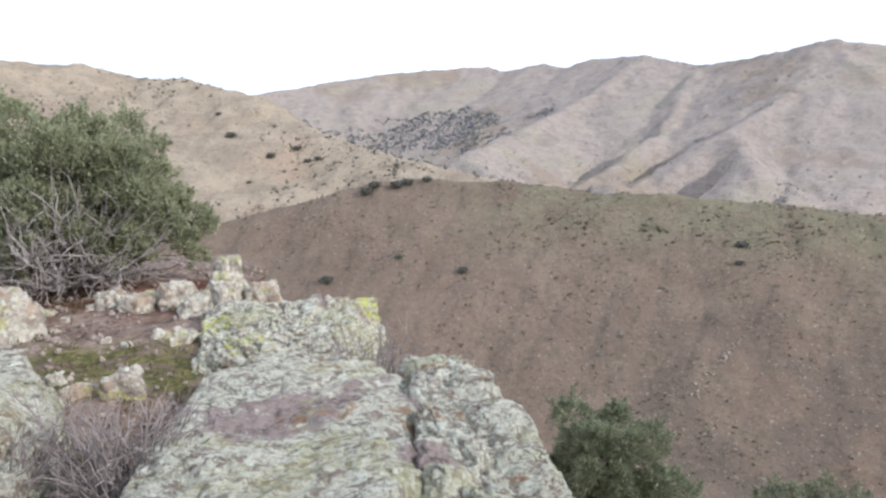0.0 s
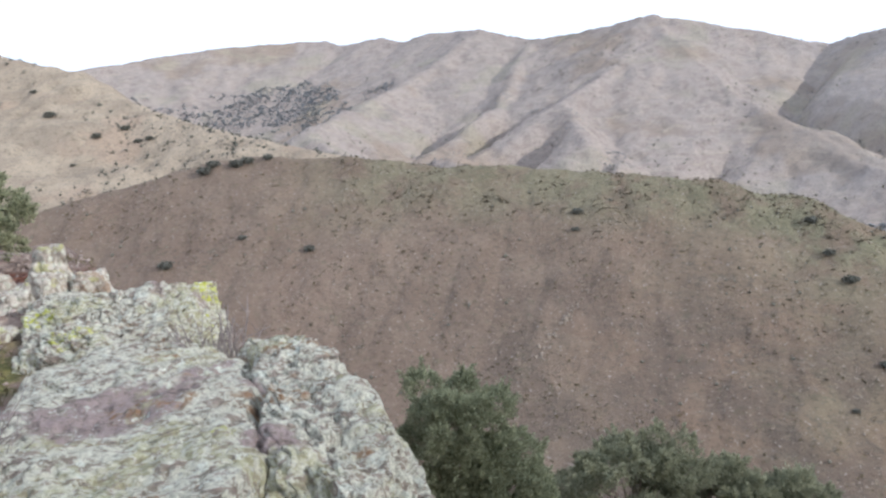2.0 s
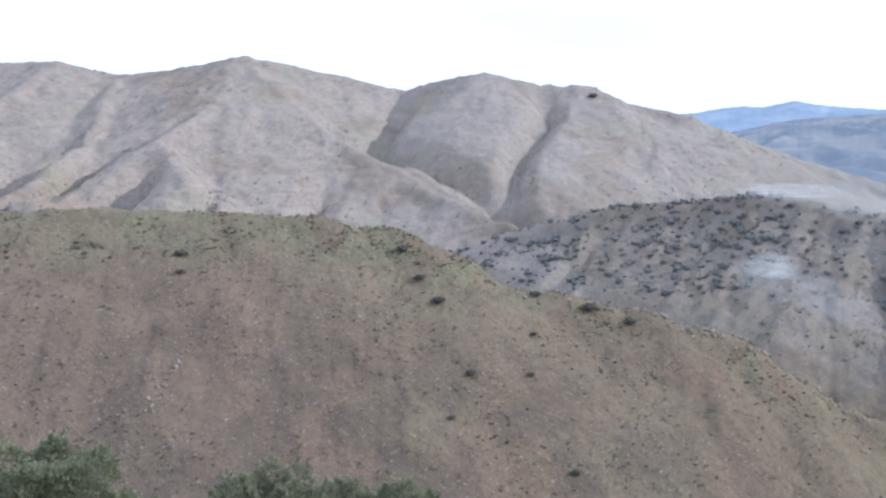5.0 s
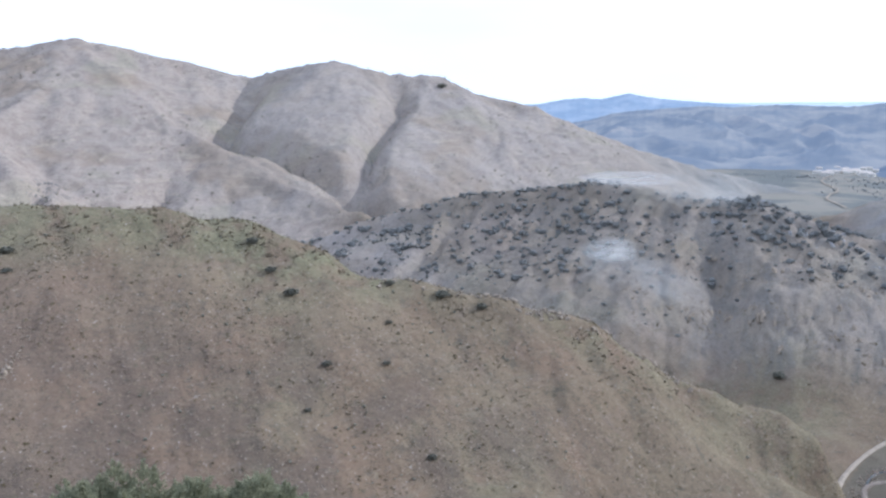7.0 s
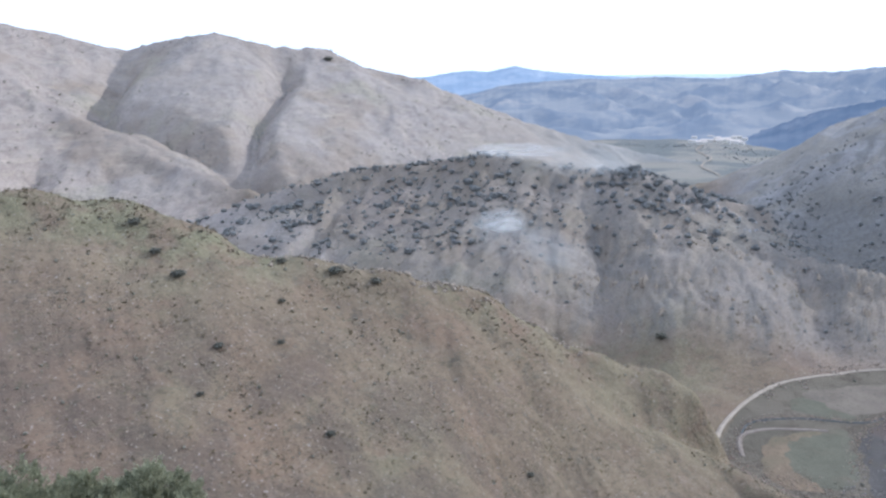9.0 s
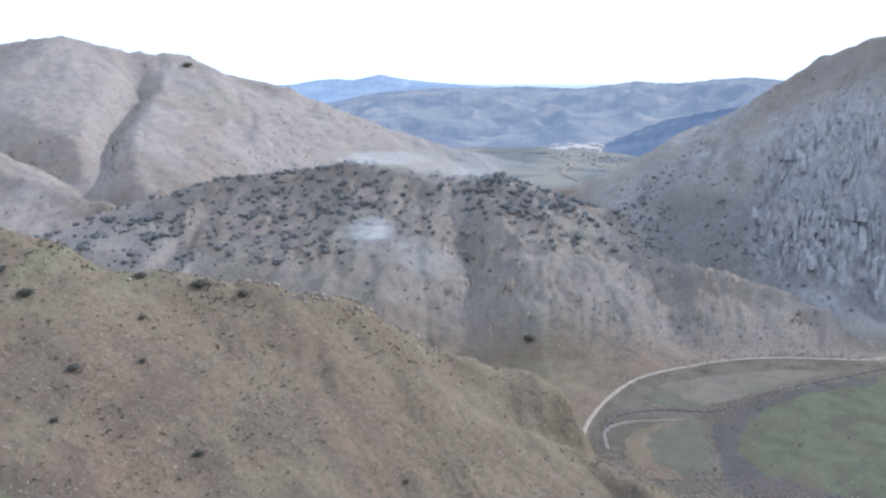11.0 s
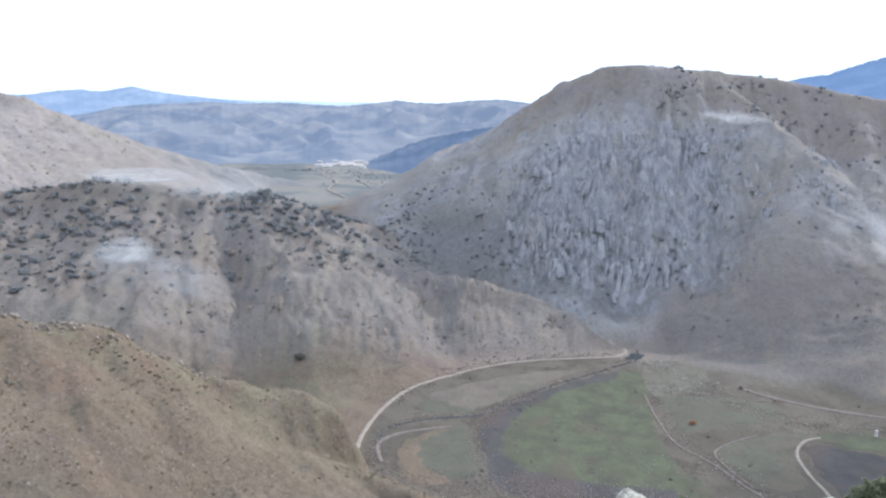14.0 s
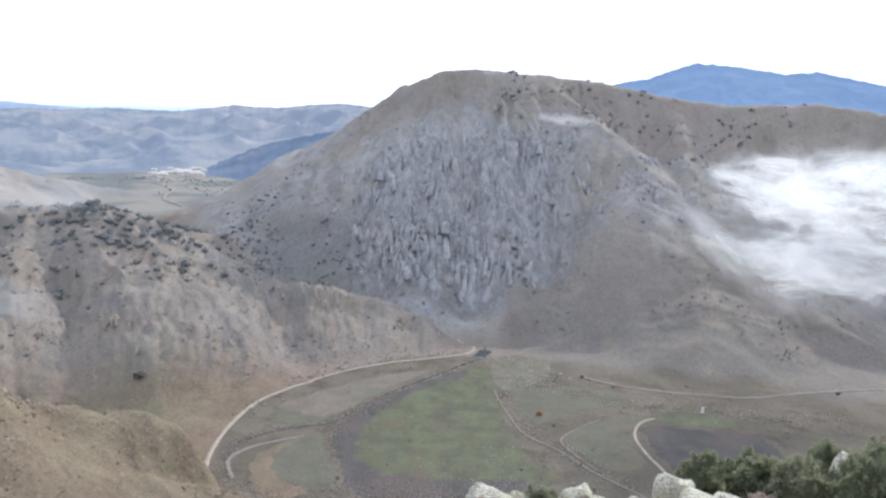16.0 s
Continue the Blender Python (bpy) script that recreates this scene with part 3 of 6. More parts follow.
    haze_slate = haze_slate * (0.8 + 0.2 * smooth(86, 90, bearing) * (1 - smooth(101, 106, bearing)) * (1 - smooth(-30, 0, zz)))
    hill = smooth(36, 42, bearing) * (1 - smooth(93, 97, bearing)) * smooth(560, 640, dist) * (dist < 1000)
    haze_slate = np.maximum(haze_slate, hill * 0.3)
    haze_slate = np.maximum(haze_slate, 0.2 * smooth(31, 37, bearing) * (1 - smooth(60, 66, bearing)) * smooth(1030, 1120, dist))
    haze_slate = np.maximum(haze_slate, 0.2 * smooth(56, 66, bearing) * smooth(560, 640, dist) * (dist < 1000))
    gold = smooth(500, 580, dist) * (1 - smooth(930, 1000, dist)) * (1 - smooth(8, 16, bearing))
    arc = np.radians(bearing) * 760
    fall = fbm(arc / 13 + 0.6 * fbm(X / 45, Y / 45, 2, 88).ravel(), dist / 130, 4, 86, 0.6)
    streak = smooth(0.0, 0.5, fall) * smooth(58, 64, bearing) * smooth(565, 600, dist) * smooth(VALLEY + 4, VALLEY + 14, zz) * (1 - smooth(1010, 1080, dist)) * (1 - 0.45 * smooth(85, 89, bearing))
    scrub = smooth(-0.95, -0.15, fbm(X / 34, Y / 34, 4, 94).ravel()) * smooth(97.5, 100, bearing) * smooth(545, 590, dist) * (1 - smooth(690, 900, dist)) * (1 - smooth(-110, -50, zz))
    streak = np.maximum(streak, scrub)
    # Shade of the hollow behind the spur, put into the colour.
    gorge_shade = smooth(79, 83, bearing) * (1 - smooth(97, 101, bearing)) * smooth(735, 765, dist) * (1 - smooth(1080, 1120, dist)) * (1 - smooth(-135, -85, zz))
    streak = np.maximum(streak, 1.4 * gorge_shade)
    ruddy = (1 - smooth(8, 42, bearing)) * smooth(150, 200, dist) * (1 - smooth(430, 470, dist)) * (1 - 0.6 * crest)
    # Lower near slope: bracken litter together with shade put into the colour.
    heath = smooth(-0.35, 0.25, fbm(X / 28, Y / 28, 3, 92).ravel()) * smooth(6, 20, bearing) * (1 - 0.6 * smooth(50, 76, bearing)) * smooth(60, 110, dist) * (1 - smooth(285, 352, dist))
    # Haze mask: grows with distance down the far valley.
    far_haze = smooth(1350, 1700, dist) * smooth(58, 70, bearing)
    px, py = X.ravel(), Y.ravel()
    litter = 1 - smooth(0.6, 1.3, np.hypot((px + 3.5) / 1.9, (py - 7.6) / 1.0) + 0.3 * fbm(px * 1.5, py * 1.5, 3, 91))
    moss = 1 - smooth(0.5, 1.1, np.hypot((px + 2.3) / 0.95, (py - 5.2) / 0.75) + 0.45 * fbm(px * 2, py * 2, 3, 95))
    for name, v in (("bare", bare), ("floor_zone", floor_zone), ("green", green), ("near", near), ("pale", pale), ("haze_slate", haze_slate),
                    ("far_haze", far_haze), ("streak", streak), ("gold", gold), ("ruddy", ruddy), ("heath", heath), ("litter", litter), ("moss", moss)):
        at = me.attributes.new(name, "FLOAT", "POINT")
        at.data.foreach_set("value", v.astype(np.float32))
    return tagged(ob, "brown grassy hills and a flat green valley floor", "ground", kind="structure")


build_ground()

# ---- building kit ----
def tri_mesh(name, verts, faces, material, shade=False):
    """A mesh from arrays of vertices and of triangles or quads."""
    verts, faces = np.asarray(verts, np.float32), np.asarray(faces, np.int32)
    n = faces.shape[1]
    me = bpy.data.meshes.new(name)
    me.vertices.add(len(verts))
    me.vertices.foreach_set("co", verts.ravel())
    me.loops.add(faces.size)
    me.loops.foreach_set("vertex_index", faces.ravel())
    me.polygons.add(len(faces))
    me.polygons.foreach_set("loop_start", np.arange(len(faces), dtype=np.int32) * n)
    me.polygons.foreach_set("use_smooth", np.full(len(faces), shade, dtype=bool))
    me.update(calc_edges=True)
    me.materials.append(material)
    return me


def part(name, mesh, parent, label=""):
    ob = new(name, mesh)
    ob.parent = parent
    return tagged(ob, label) if label else ob


def join(pieces):
    """Joins (verts, faces) pieces into one pair of arrays."""
    vs, fs, n = [], [], 0
    for v, f in pieces:
        vs.append(v)
        fs.append(np.asarray(f) + n)
        n += len(v)
    return np.concatenate(vs), np.concatenate(fs)


def tube(points, radii, sides=5):
    """A tapered round branch along points, in quads."""
    p = np.asarray(points, float)
    d = np.gradient(p, axis=0)
    d /= np.linalg.norm(d, axis=1)[:, None] + 1e-9
    ref = np.where(np.abs(d[:, 2:3]) < 0.9, np.array([[0, 0, 1.0]]), np.array([[1.0, 0, 0]]))
    u = np.cross(d, ref)
    u /= np.linalg.norm(u, axis=1)[:, None]
    w = np.cross(d, u)
    a = np.linspace(0, 2 * math.pi, sides, endpoint=False)
    r = np.asarray(radii, float)[:, None, None]
    v = p[:, None] + r * (np.cos(a)[None, :, None] * u[:, None] + np.sin(a)[None, :, None] * w[:, None])
    n = len(p)
    i, j = np.meshgrid(np.arange(n - 1), np.arange(sides), indexing="ij")
    k = (j + 1) % sides
    f = np.stack([i * sides + j, i * sides + k, (i + 1) * sides + k, (i + 1) * sides + j], -1).reshape(-1, 4)
    return v.reshape(-1, 3), f


def bent(rng, start, way, length, steps=6, wobble=0.25, lift=0.0):
    """Points of a crooked branch."""
    p, d = [np.array(start, float)], np.array(way, float) / np.linalg.norm(way)
    for _ in range(steps):
        d = d + rng.normal(0, wobble, 3) + np.array([0, 0, lift])
        d /= np.linalg.norm(d)
        p.append(p[-1] + d * length / steps)
    return np.array(p)


def blades(rng, centers, ways, size, per=3, width=0.32):
    """Small kite-shaped leaf blades round each centre, pointing roughly along its way: verts and quads."""
    n = len(centers)
    c, w = np.repeat(centers, per, 0), np.repeat(ways, per, 0)
    s = np.repeat(size, per)[:, None] * rng.uniform(0.7, 1.3, (n * per, 1))
    w = w + rng.normal(0, 0.55, w.shape)
    w /= np.linalg.norm(w, axis=1)[:, None]
    side = np.cross(w, rng.normal(0, 1, w.shape))
    side /= np.linalg.norm(side, axis=1)[:, None]
    c = c + rng.normal(0, 0.3, c.shape) * s
    mid = c + w * s * 0.45
    v = np.stack([c, mid + side * s * width, c + w * s, mid - side * s * width], 1).reshape(-1, 3)
    f = np.arange(len(v)).reshape(-1, 4)
    return v, f


def ball_points(rng, n):
    v = rng.normal(0, 1, (n, 3))
    return v / np.linalg.norm(v, axis=1)[:, None]


def noise3(p, scale, salt=0, octaves=4):
    x, y, z = (p * scale).T
    return (fbm(x + 0.31 * z, y - 0.17 * z, octaves, salt) + fbm(y + 5.3, z + 0.23 * x, octaves, salt + 9) + fbm(z - 2.1, x + 0.4 * y, octaves, salt + 17)) / 1.8


def cube_sphere(n):
    """Unit cube surface grid, n cells an edge: points on the cube and quads."""
    g = np.linspace(-1, 1, n + 1)
    u, v = np.meshgrid(g, g, indexing="ij")
    pieces = []
    i, j = np.meshgrid(np.arange(n), np.arange(n), indexing="ij")
    q = np.stack([i * (n + 1) + j, (i + 1) * (n + 1) + j, (i + 1) * (n + 1) + j + 1, i * (n + 1) + j + 1], -1).reshape(-1, 4)
    for axis in range(3):
        for sign in (-1, 1):
            p = np.zeros((n + 1, n + 1, 3))
            p[..., axis], p[..., (axis + 1) % 3], p[..., (axis + 2) % 3] = sign, u, v
            pieces.append((p.reshape(-1, 3), q if sign > 0 else q[:, ::-1]))
    v, f = join(pieces)
    key = np.round(v * 5000).astype(np.int64)
    _, first, back = np.unique(key, axis=0, return_index=True, return_inverse=True)
    return v[first], back.ravel()[f]


def rock_mesh(name, top, bottom, cells=30, sharp=7.0, rough=0.05, strata=0.02, salt=0, material=None):
    """A weathered block: rounded hexahedron between two quads of corners (back left, back right, front right, front left)."""
    q, f = cube_sphere(cells)
    q = q / ((np.abs(q) ** sharp).sum(1) ** (1 / sharp))[:, None]
    u, v, w = (q.T + 1) / 2
    tl, tr, br, bl = (np.array(c, float) for c in top)
    tl0, tr0, br0, bl0 = (np.array(c, float) for c in bottom)

    def quad(a, b, c, d):
        return ((1 - u) * v)[:, None] * a + (u * v)[:, None] * b + (u * (1 - v))[:, None] * c + ((1 - u) * (1 - v))[:, None] * d
    p = w[:, None] * quad(tl, tr, br, bl) + (1 - w)[:, None] * quad(tl0, tr0, br0, bl0)
    mid = p.mean(0)
    size = np.ptp(p, axis=0).mean()
    # planes of breakage that chip the corners and edges
    rng = np.random.RandomState(salt + 500)
    warp = 0.02 * size * noise3(p, 4.0 / size, salt + 41, 3)
    for way in ball_points(rng, 16):
        way[2] = abs(way[2]) * 0.8 + 0.05
        way /= np.linalg.norm(way)
        along = (p - mid) @ way
        over = np.maximum(0, along - along.max() * rng.uniform(0.91, 0.99) + warp)
        p = p - way * over[:, None] * 0.92
    n = q / np.linalg.norm(q, axis=1)[:, None]
    d = noise3(p, 1.6 / size, salt, 3) * rough * 1.3 + noise3(p, 5.0 / size, salt + 31, 5) * rough * 0.9
    chip = np.maximum(0, np.abs(noise3(p, 3.2 / size, salt + 57, 3)) - 0.05)
    d = d - np.minimum(chip, 0.3) * rough * 1.2
    # tilted layers, each standing out or set back by its own amount
    bed = np.array([0.3, -0.35, 1.0])
    for thick, gain, lag in ((0.075, 1.0, 71), (0.028, 0.45, 73)):
        lay = p @ bed / max(0.4 * thick, size * thick) + 1.3 * noise3(p, 2.0 / size, salt + lag, 3)
        level = np.floor(lay).astype(int)
        lip = smooth(0.0, 0.18, lay - level)
        stand = rng.uniform(-1, 1, 512)
        d = d + strata * gain * (stand[level % 512] * lip + stand[(level - 1) % 512] * (1 - lip)) * (0.5 + 1.5 * np.abs(noise3(p, 2.6 / size, salt + 83, 2)))
    pit = np.abs(noise3(p, 9.0 / size, salt + 97, 4))
    d = d - rough * 0.6 * np.maximum(0, 1 - pit * 5)
    fine = np.abs(noise3(p * np.array([1.0, 1.0, 1.8]), 26.0 / size, salt + 103, 3))
    d = d - rough * 0.3 * np.maximum(0, 1 - fine * 3.5)
    p = p + n * d[:, None]
    return tri_mesh(name, p, f, material or M_ROCK, True), mid


def boulder(name, top, bottom, label, cells=30, rough=0.05, strata=0.02, salt=0, sharp=7.0, group="lichened boulders"):
    me, _ = rock_mesh(name, top, bottom, cells, sharp, rough, strata, salt)
    ob = new(name, me)
    return tagged(ob, label, "boulder", group)


def stone(x, y, z, wide, deep, tall, turn, salt, label, name="stone", cells=14, rough=None, group="outcrop stones", material=None):
    """A single stone standing on the ground at x, y, z."""
    rng = np.random.RandomState(salt)
    c, s = math.cos(turn), math.sin(turn)

    def corners(k, zz):
        out = []
        for a, b in ((-1, 1), (1, 1), (1, -1), (-1, -1)):
            a, b = a * k * rng.uniform(0.75, 1.1) * wide / 2, b * k * rng.uniform(0.75, 1.1) * deep / 2
            out.append((x + a * c - b * s, y + a * s + b * c, zz + rng.uniform(-0.2, 0.2) * tall))
        return out
    me, _ = rock_mesh(name, corners(0.8, z + tall), corners(1.1, z - 0.35 * tall - 0.08), cells, 10.0, rough or 0.045 * (wide + tall), 0.012, salt, material)
    return tagged(new(name, me), label, "stone", group)


def juniper(name, label, base, crown_mid, radius, lobes, sprigs, seed, sprig=0.055, group="junipers", material=None, dead=0, fill=0.7, mounds=()):
    """An evergreen shrub: forked trunk, limbs, and a crown of many small scaly sprays in lobes."""
    rng = np.random.RandomState(seed)
    base, mid, radius = np.array(base, float), np.array(crown_mid, float), np.array(radius, float)
    root = new(name)
    root.location = base
    tagged(root, label, "bush", group)
    mid = mid - base
    dirs = ball_points(rng, lobes * 3)
    dirs = dirs[dirs[:, 2] > -0.8][:lobes]
    centre, reach = np.repeat(mid[None], len(dirs), 0), np.repeat(radius[None], len(dirs), 0)
    for share, at, size in mounds:
        pick = rng.uniform(0, 1, len(dirs)) < share
        centre[pick], reach[pick] = np.array(at) - base, size
    lob = centre + dirs * reach * rng.uniform(0.5, 0.95, (len(dirs), 1))
    lobe_r = reach.mean(1) * (0.13 + 0.16 * rng.uniform(0, 1, len(dirs)) ** 1.5)
    wood = []
    for i in range(4):
        a = rng.uniform(0, 6.28)
        wood.append(tube(bent(rng, (0.08 * math.cos(a), 0.08 * math.sin(a), -0.15), (math.cos(a) * 0.6, math.sin(a) * 0.6, 1.3), mid[2] * 0.9 + 0.15, 6, 0.18),
                         np.linspace(0.055, 0.02, 7) * radius.mean() * 0.9, 7))
    v, f = join(wood)
    part("trunk", tri_mesh("trunk", v, f, M_BARK, True), root, "grey forked trunk")
    for q in lob[:40]:
        start = np.array([0, 0, mid[2] * rng.uniform(0.1, 0.7)]) + mid * np.array([0.5, 0.5, 0])
        v, f = tube(bent(rng, start, q - start, np.linalg.norm(q - start), 5, 0.12), np.linspace(0.022, 0.006, 6) * radius.mean(), 5)
        part("limb", tri_mesh("limb", v, f, M_BARK, True), root)
    which = rng.choice(len(lob), sprigs, p=lobe_r ** 2 / (lobe_r ** 2).sum())
    d = ball_points(rng, sprigs)
    d[:, 2] = np.abs(d[:, 2]) * rng.choice([1, 1, 1, -0.6], sprigs)
    c = lob[which] + d * lobe_r[which][:, None] * rng.uniform(fill, 1.08, (sprigs, 1)) * (1 + 0.13 * np.minimum(rng.exponential(1.0, (sprigs, 1)), 2.0) * (rng.uniform(0, 1, (sprigs, 1)) < 0.35))
    out = c - mid * np.array([1, 1, 0.7])
    out /= np.linalg.norm(out, axis=1)[:, None] + 1e-6
    ways = d * 0.7 + out * 0.5 + np.array([0, 0, 0.35])
    # shoots that break the outline
    for q, w, rad in zip(lob, dirs, lobe_r):
        for _ in range(3):
            way = w + rng.normal(0, 0.45, 3) + np.array([0, 0, 0.5])
            way /= np.linalg.norm(way)
            t = np.linspace(0.7, 1.0 + rng.uniform(0.25, 0.75), 26)[:, None]
            c = np.concatenate([c, q + way * rad * t + rng.normal(0, 0.1 * rad, (26, 3)) * (1.5 - 0.6 * t)])
            ways = np.concatenate([ways, np.repeat(way[None], 26, 0)])
    v, f = blades(rng, c, ways, np.full(len(c), sprig), 4, 0.2)
    part("crown", tri_mesh("crown", v, f, material or M_JUNIPER), root, "dense scaly evergreen foliage")
    if dead:
        for _ in range(dead):
            a = rng.uniform(-2.6, -0.4)
            start = np.array([math.cos(a) * 0.25, math.sin(a) * 0.3, 0.05]) + mid * np.array([0.7, 0.7, 0])
            pts = bent(rng, start, (math.cos(a) * 0.9, math.sin(a) * 0.8, rng.uniform(0.3, 1.25)), radius.mean() * rng.uniform(0.8, 1.35), 7, 0.24, 0.02)
            twigs = [tube(pts, np.linspace(0.009, 0.003, 8), 5)]
            for k in range(9):
                q = pts[rng.randint(2, 7)]
                tw = bent(rng, q, (pts[-1] - pts[0]) + rng.normal(0, 0.6, 3), rng.uniform(0.2, 0.6), 4, 0.3, 0.05)
                twigs.append(tube(tw, np.linspace(0.007, 0.0025, 5), 4))
            part("dead_branch", tri_mesh("dead_branch", *join(twigs), M_DEADWOOD, True), root, "bare pale grey dead branch")
    return root


M_DEADWOOD = plain("weathered_deadwood", (0.28, 0.24, 0.22), (0.42, 0.375, 0.35), 8)


def ground_at(xs, ys):
    return ground_height(np.asarray(xs, float), np.asarray(ys, float))

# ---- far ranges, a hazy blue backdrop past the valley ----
# Aerial haze put in as blue emission over bluish base colours.
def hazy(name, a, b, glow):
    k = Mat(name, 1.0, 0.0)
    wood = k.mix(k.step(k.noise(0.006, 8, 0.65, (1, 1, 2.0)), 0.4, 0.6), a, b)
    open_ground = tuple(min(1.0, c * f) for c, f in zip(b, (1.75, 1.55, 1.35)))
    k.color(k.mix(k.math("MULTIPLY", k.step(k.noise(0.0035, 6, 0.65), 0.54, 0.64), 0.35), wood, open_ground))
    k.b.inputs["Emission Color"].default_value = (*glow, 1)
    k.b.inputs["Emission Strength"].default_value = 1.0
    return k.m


# The glow of each range stands for the haze before it.
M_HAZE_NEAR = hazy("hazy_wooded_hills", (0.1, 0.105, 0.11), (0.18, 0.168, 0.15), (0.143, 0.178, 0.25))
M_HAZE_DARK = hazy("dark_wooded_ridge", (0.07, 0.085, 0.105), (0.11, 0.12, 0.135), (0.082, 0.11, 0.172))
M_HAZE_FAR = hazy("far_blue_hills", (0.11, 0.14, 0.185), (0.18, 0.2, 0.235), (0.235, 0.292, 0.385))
M_HAZE_BLUE = hazy("haze_blue_mountain", (0.07, 0.1, 0.15), (0.09, 0.12, 0.17), (0.145, 0.205, 0.315))


def far_range(name, nodes, depth, low, material, label, gully=18, salt=0, knobs=3.0):
    """A range in relief: a crest line with gullied flanks to the near and far side."""
    az = np.arange(nodes[0][0], nodes[-1][0] + 1e-6, 0.1)
    na = np.array([n[0] for n in nodes])
    dist = np.interp(az, na, [n[1] for n in nodes])
    top = np.interp(az, na, [n[2] for n in nodes]) + knobs * fbm(az * 2.2, az * 0 + salt, 4, salt)
    t = np.concatenate([np.linspace(1, 0, 70), -np.linspace(0.06, 0.35, 4)])
    A, T = np.meshgrid(np.radians(az), t)
    D = np.minimum(dist[None, :] - T * depth, 4960)
    fall = np.where(T >= 0, np.abs(T), np.abs(T) * 1.1)
    Z = top[None, :] + (low - top[None, :]) * np.minimum(fall, 1) ** 0.8
    X, Y = D * np.sin(A), D * np.cos(A)
    wx, wy = X + 130 * fbm(X / 500, Y / 500, 2, salt + 7), Y + 130 * fbm(X / 500, Y / 500, 2, salt + 8)
    rise = (top[None, :] - low) / 140.0
    spurs = sum(g * (1 - 2.2 * np.abs(perlin(wx / w, wy / w, salt + 3 + i))) for i, (w, g) in enumerate(((430, 1.0), (190, 0.45), (85, 0.2))))
    Z = Z + gully * rise * spurs * smooth(0.02, 0.3, np.abs(T)) * (1 - smooth(0.8, 1.0, T))
    v = np.stack([D * np.sin(A), D * np.cos(A), Z], -1).reshape(-1, 3)
    n = len(az)
    i, j = np.meshgrid(np.arange(len(t) - 1), np.arange(n - 1), indexing="ij")
    f = np.stack([i * n + j, i * n + j + 1, (i + 1) * n + j + 1, (i + 1) * n + j], -1).reshape(-1, 4)
    ob = new(name, tri_mesh(name, v, f, material, True))
    return tagged(ob, label, "backdrop", kind="structure")


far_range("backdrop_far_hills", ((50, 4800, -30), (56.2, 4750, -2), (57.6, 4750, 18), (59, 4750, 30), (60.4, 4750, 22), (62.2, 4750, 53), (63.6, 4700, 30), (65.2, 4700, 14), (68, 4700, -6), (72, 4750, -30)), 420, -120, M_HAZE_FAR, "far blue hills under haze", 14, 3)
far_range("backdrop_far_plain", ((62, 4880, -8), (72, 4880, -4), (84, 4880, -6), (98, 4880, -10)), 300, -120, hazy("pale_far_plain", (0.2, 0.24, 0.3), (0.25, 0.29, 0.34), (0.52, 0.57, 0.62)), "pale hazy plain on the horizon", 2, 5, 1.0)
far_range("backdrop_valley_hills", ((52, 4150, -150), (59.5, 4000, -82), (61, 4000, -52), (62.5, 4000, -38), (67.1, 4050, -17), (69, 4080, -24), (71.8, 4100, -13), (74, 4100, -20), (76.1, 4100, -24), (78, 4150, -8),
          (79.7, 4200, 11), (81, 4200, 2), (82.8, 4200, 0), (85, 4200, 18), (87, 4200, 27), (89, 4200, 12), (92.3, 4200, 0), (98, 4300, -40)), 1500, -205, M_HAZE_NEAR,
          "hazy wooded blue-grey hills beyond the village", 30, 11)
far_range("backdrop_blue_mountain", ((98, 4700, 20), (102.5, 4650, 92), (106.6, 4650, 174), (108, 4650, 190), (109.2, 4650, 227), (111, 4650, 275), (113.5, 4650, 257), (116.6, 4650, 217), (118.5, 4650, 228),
          (122.3, 4650, 160), (130, 4700, 120), (140, 4800, 60)), 900, -60, M_HAZE_BLUE, "smooth far mountain coloured and glowing haze-blue", 16, 21, 5.0)
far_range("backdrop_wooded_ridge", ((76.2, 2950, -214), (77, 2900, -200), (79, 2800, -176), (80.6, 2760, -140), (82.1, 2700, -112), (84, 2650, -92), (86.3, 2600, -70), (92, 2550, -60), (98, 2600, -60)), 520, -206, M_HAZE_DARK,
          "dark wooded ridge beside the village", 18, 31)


# ---- valley floor: fields, tracks, water ----
def spline(nodes, per=8, closed=False):
    """Catmull-Rom through bearing and distance nodes, as xy points."""
    p = [np.array(compass(*n)[:2]) for n in nodes]
    n = len(p)
    out = []
    for i in range(n if closed else n - 1):
        a, b, c, d = (p[(i + k) % n] if closed else p[min(max(i + k, 0), n - 1)] for k in (-1, 0, 1, 2))
        for t in np.linspace(0, 1, per, endpoint=False):
            out.append(0.5 * (2 * b + (c - a) * t + (2 * a - 5 * b + 4 * c - d) * t * t + (3 * b - a - 3 * c + d) * t ** 3))
    if not closed:
        out.append(p[-1])
    return np.array(out)


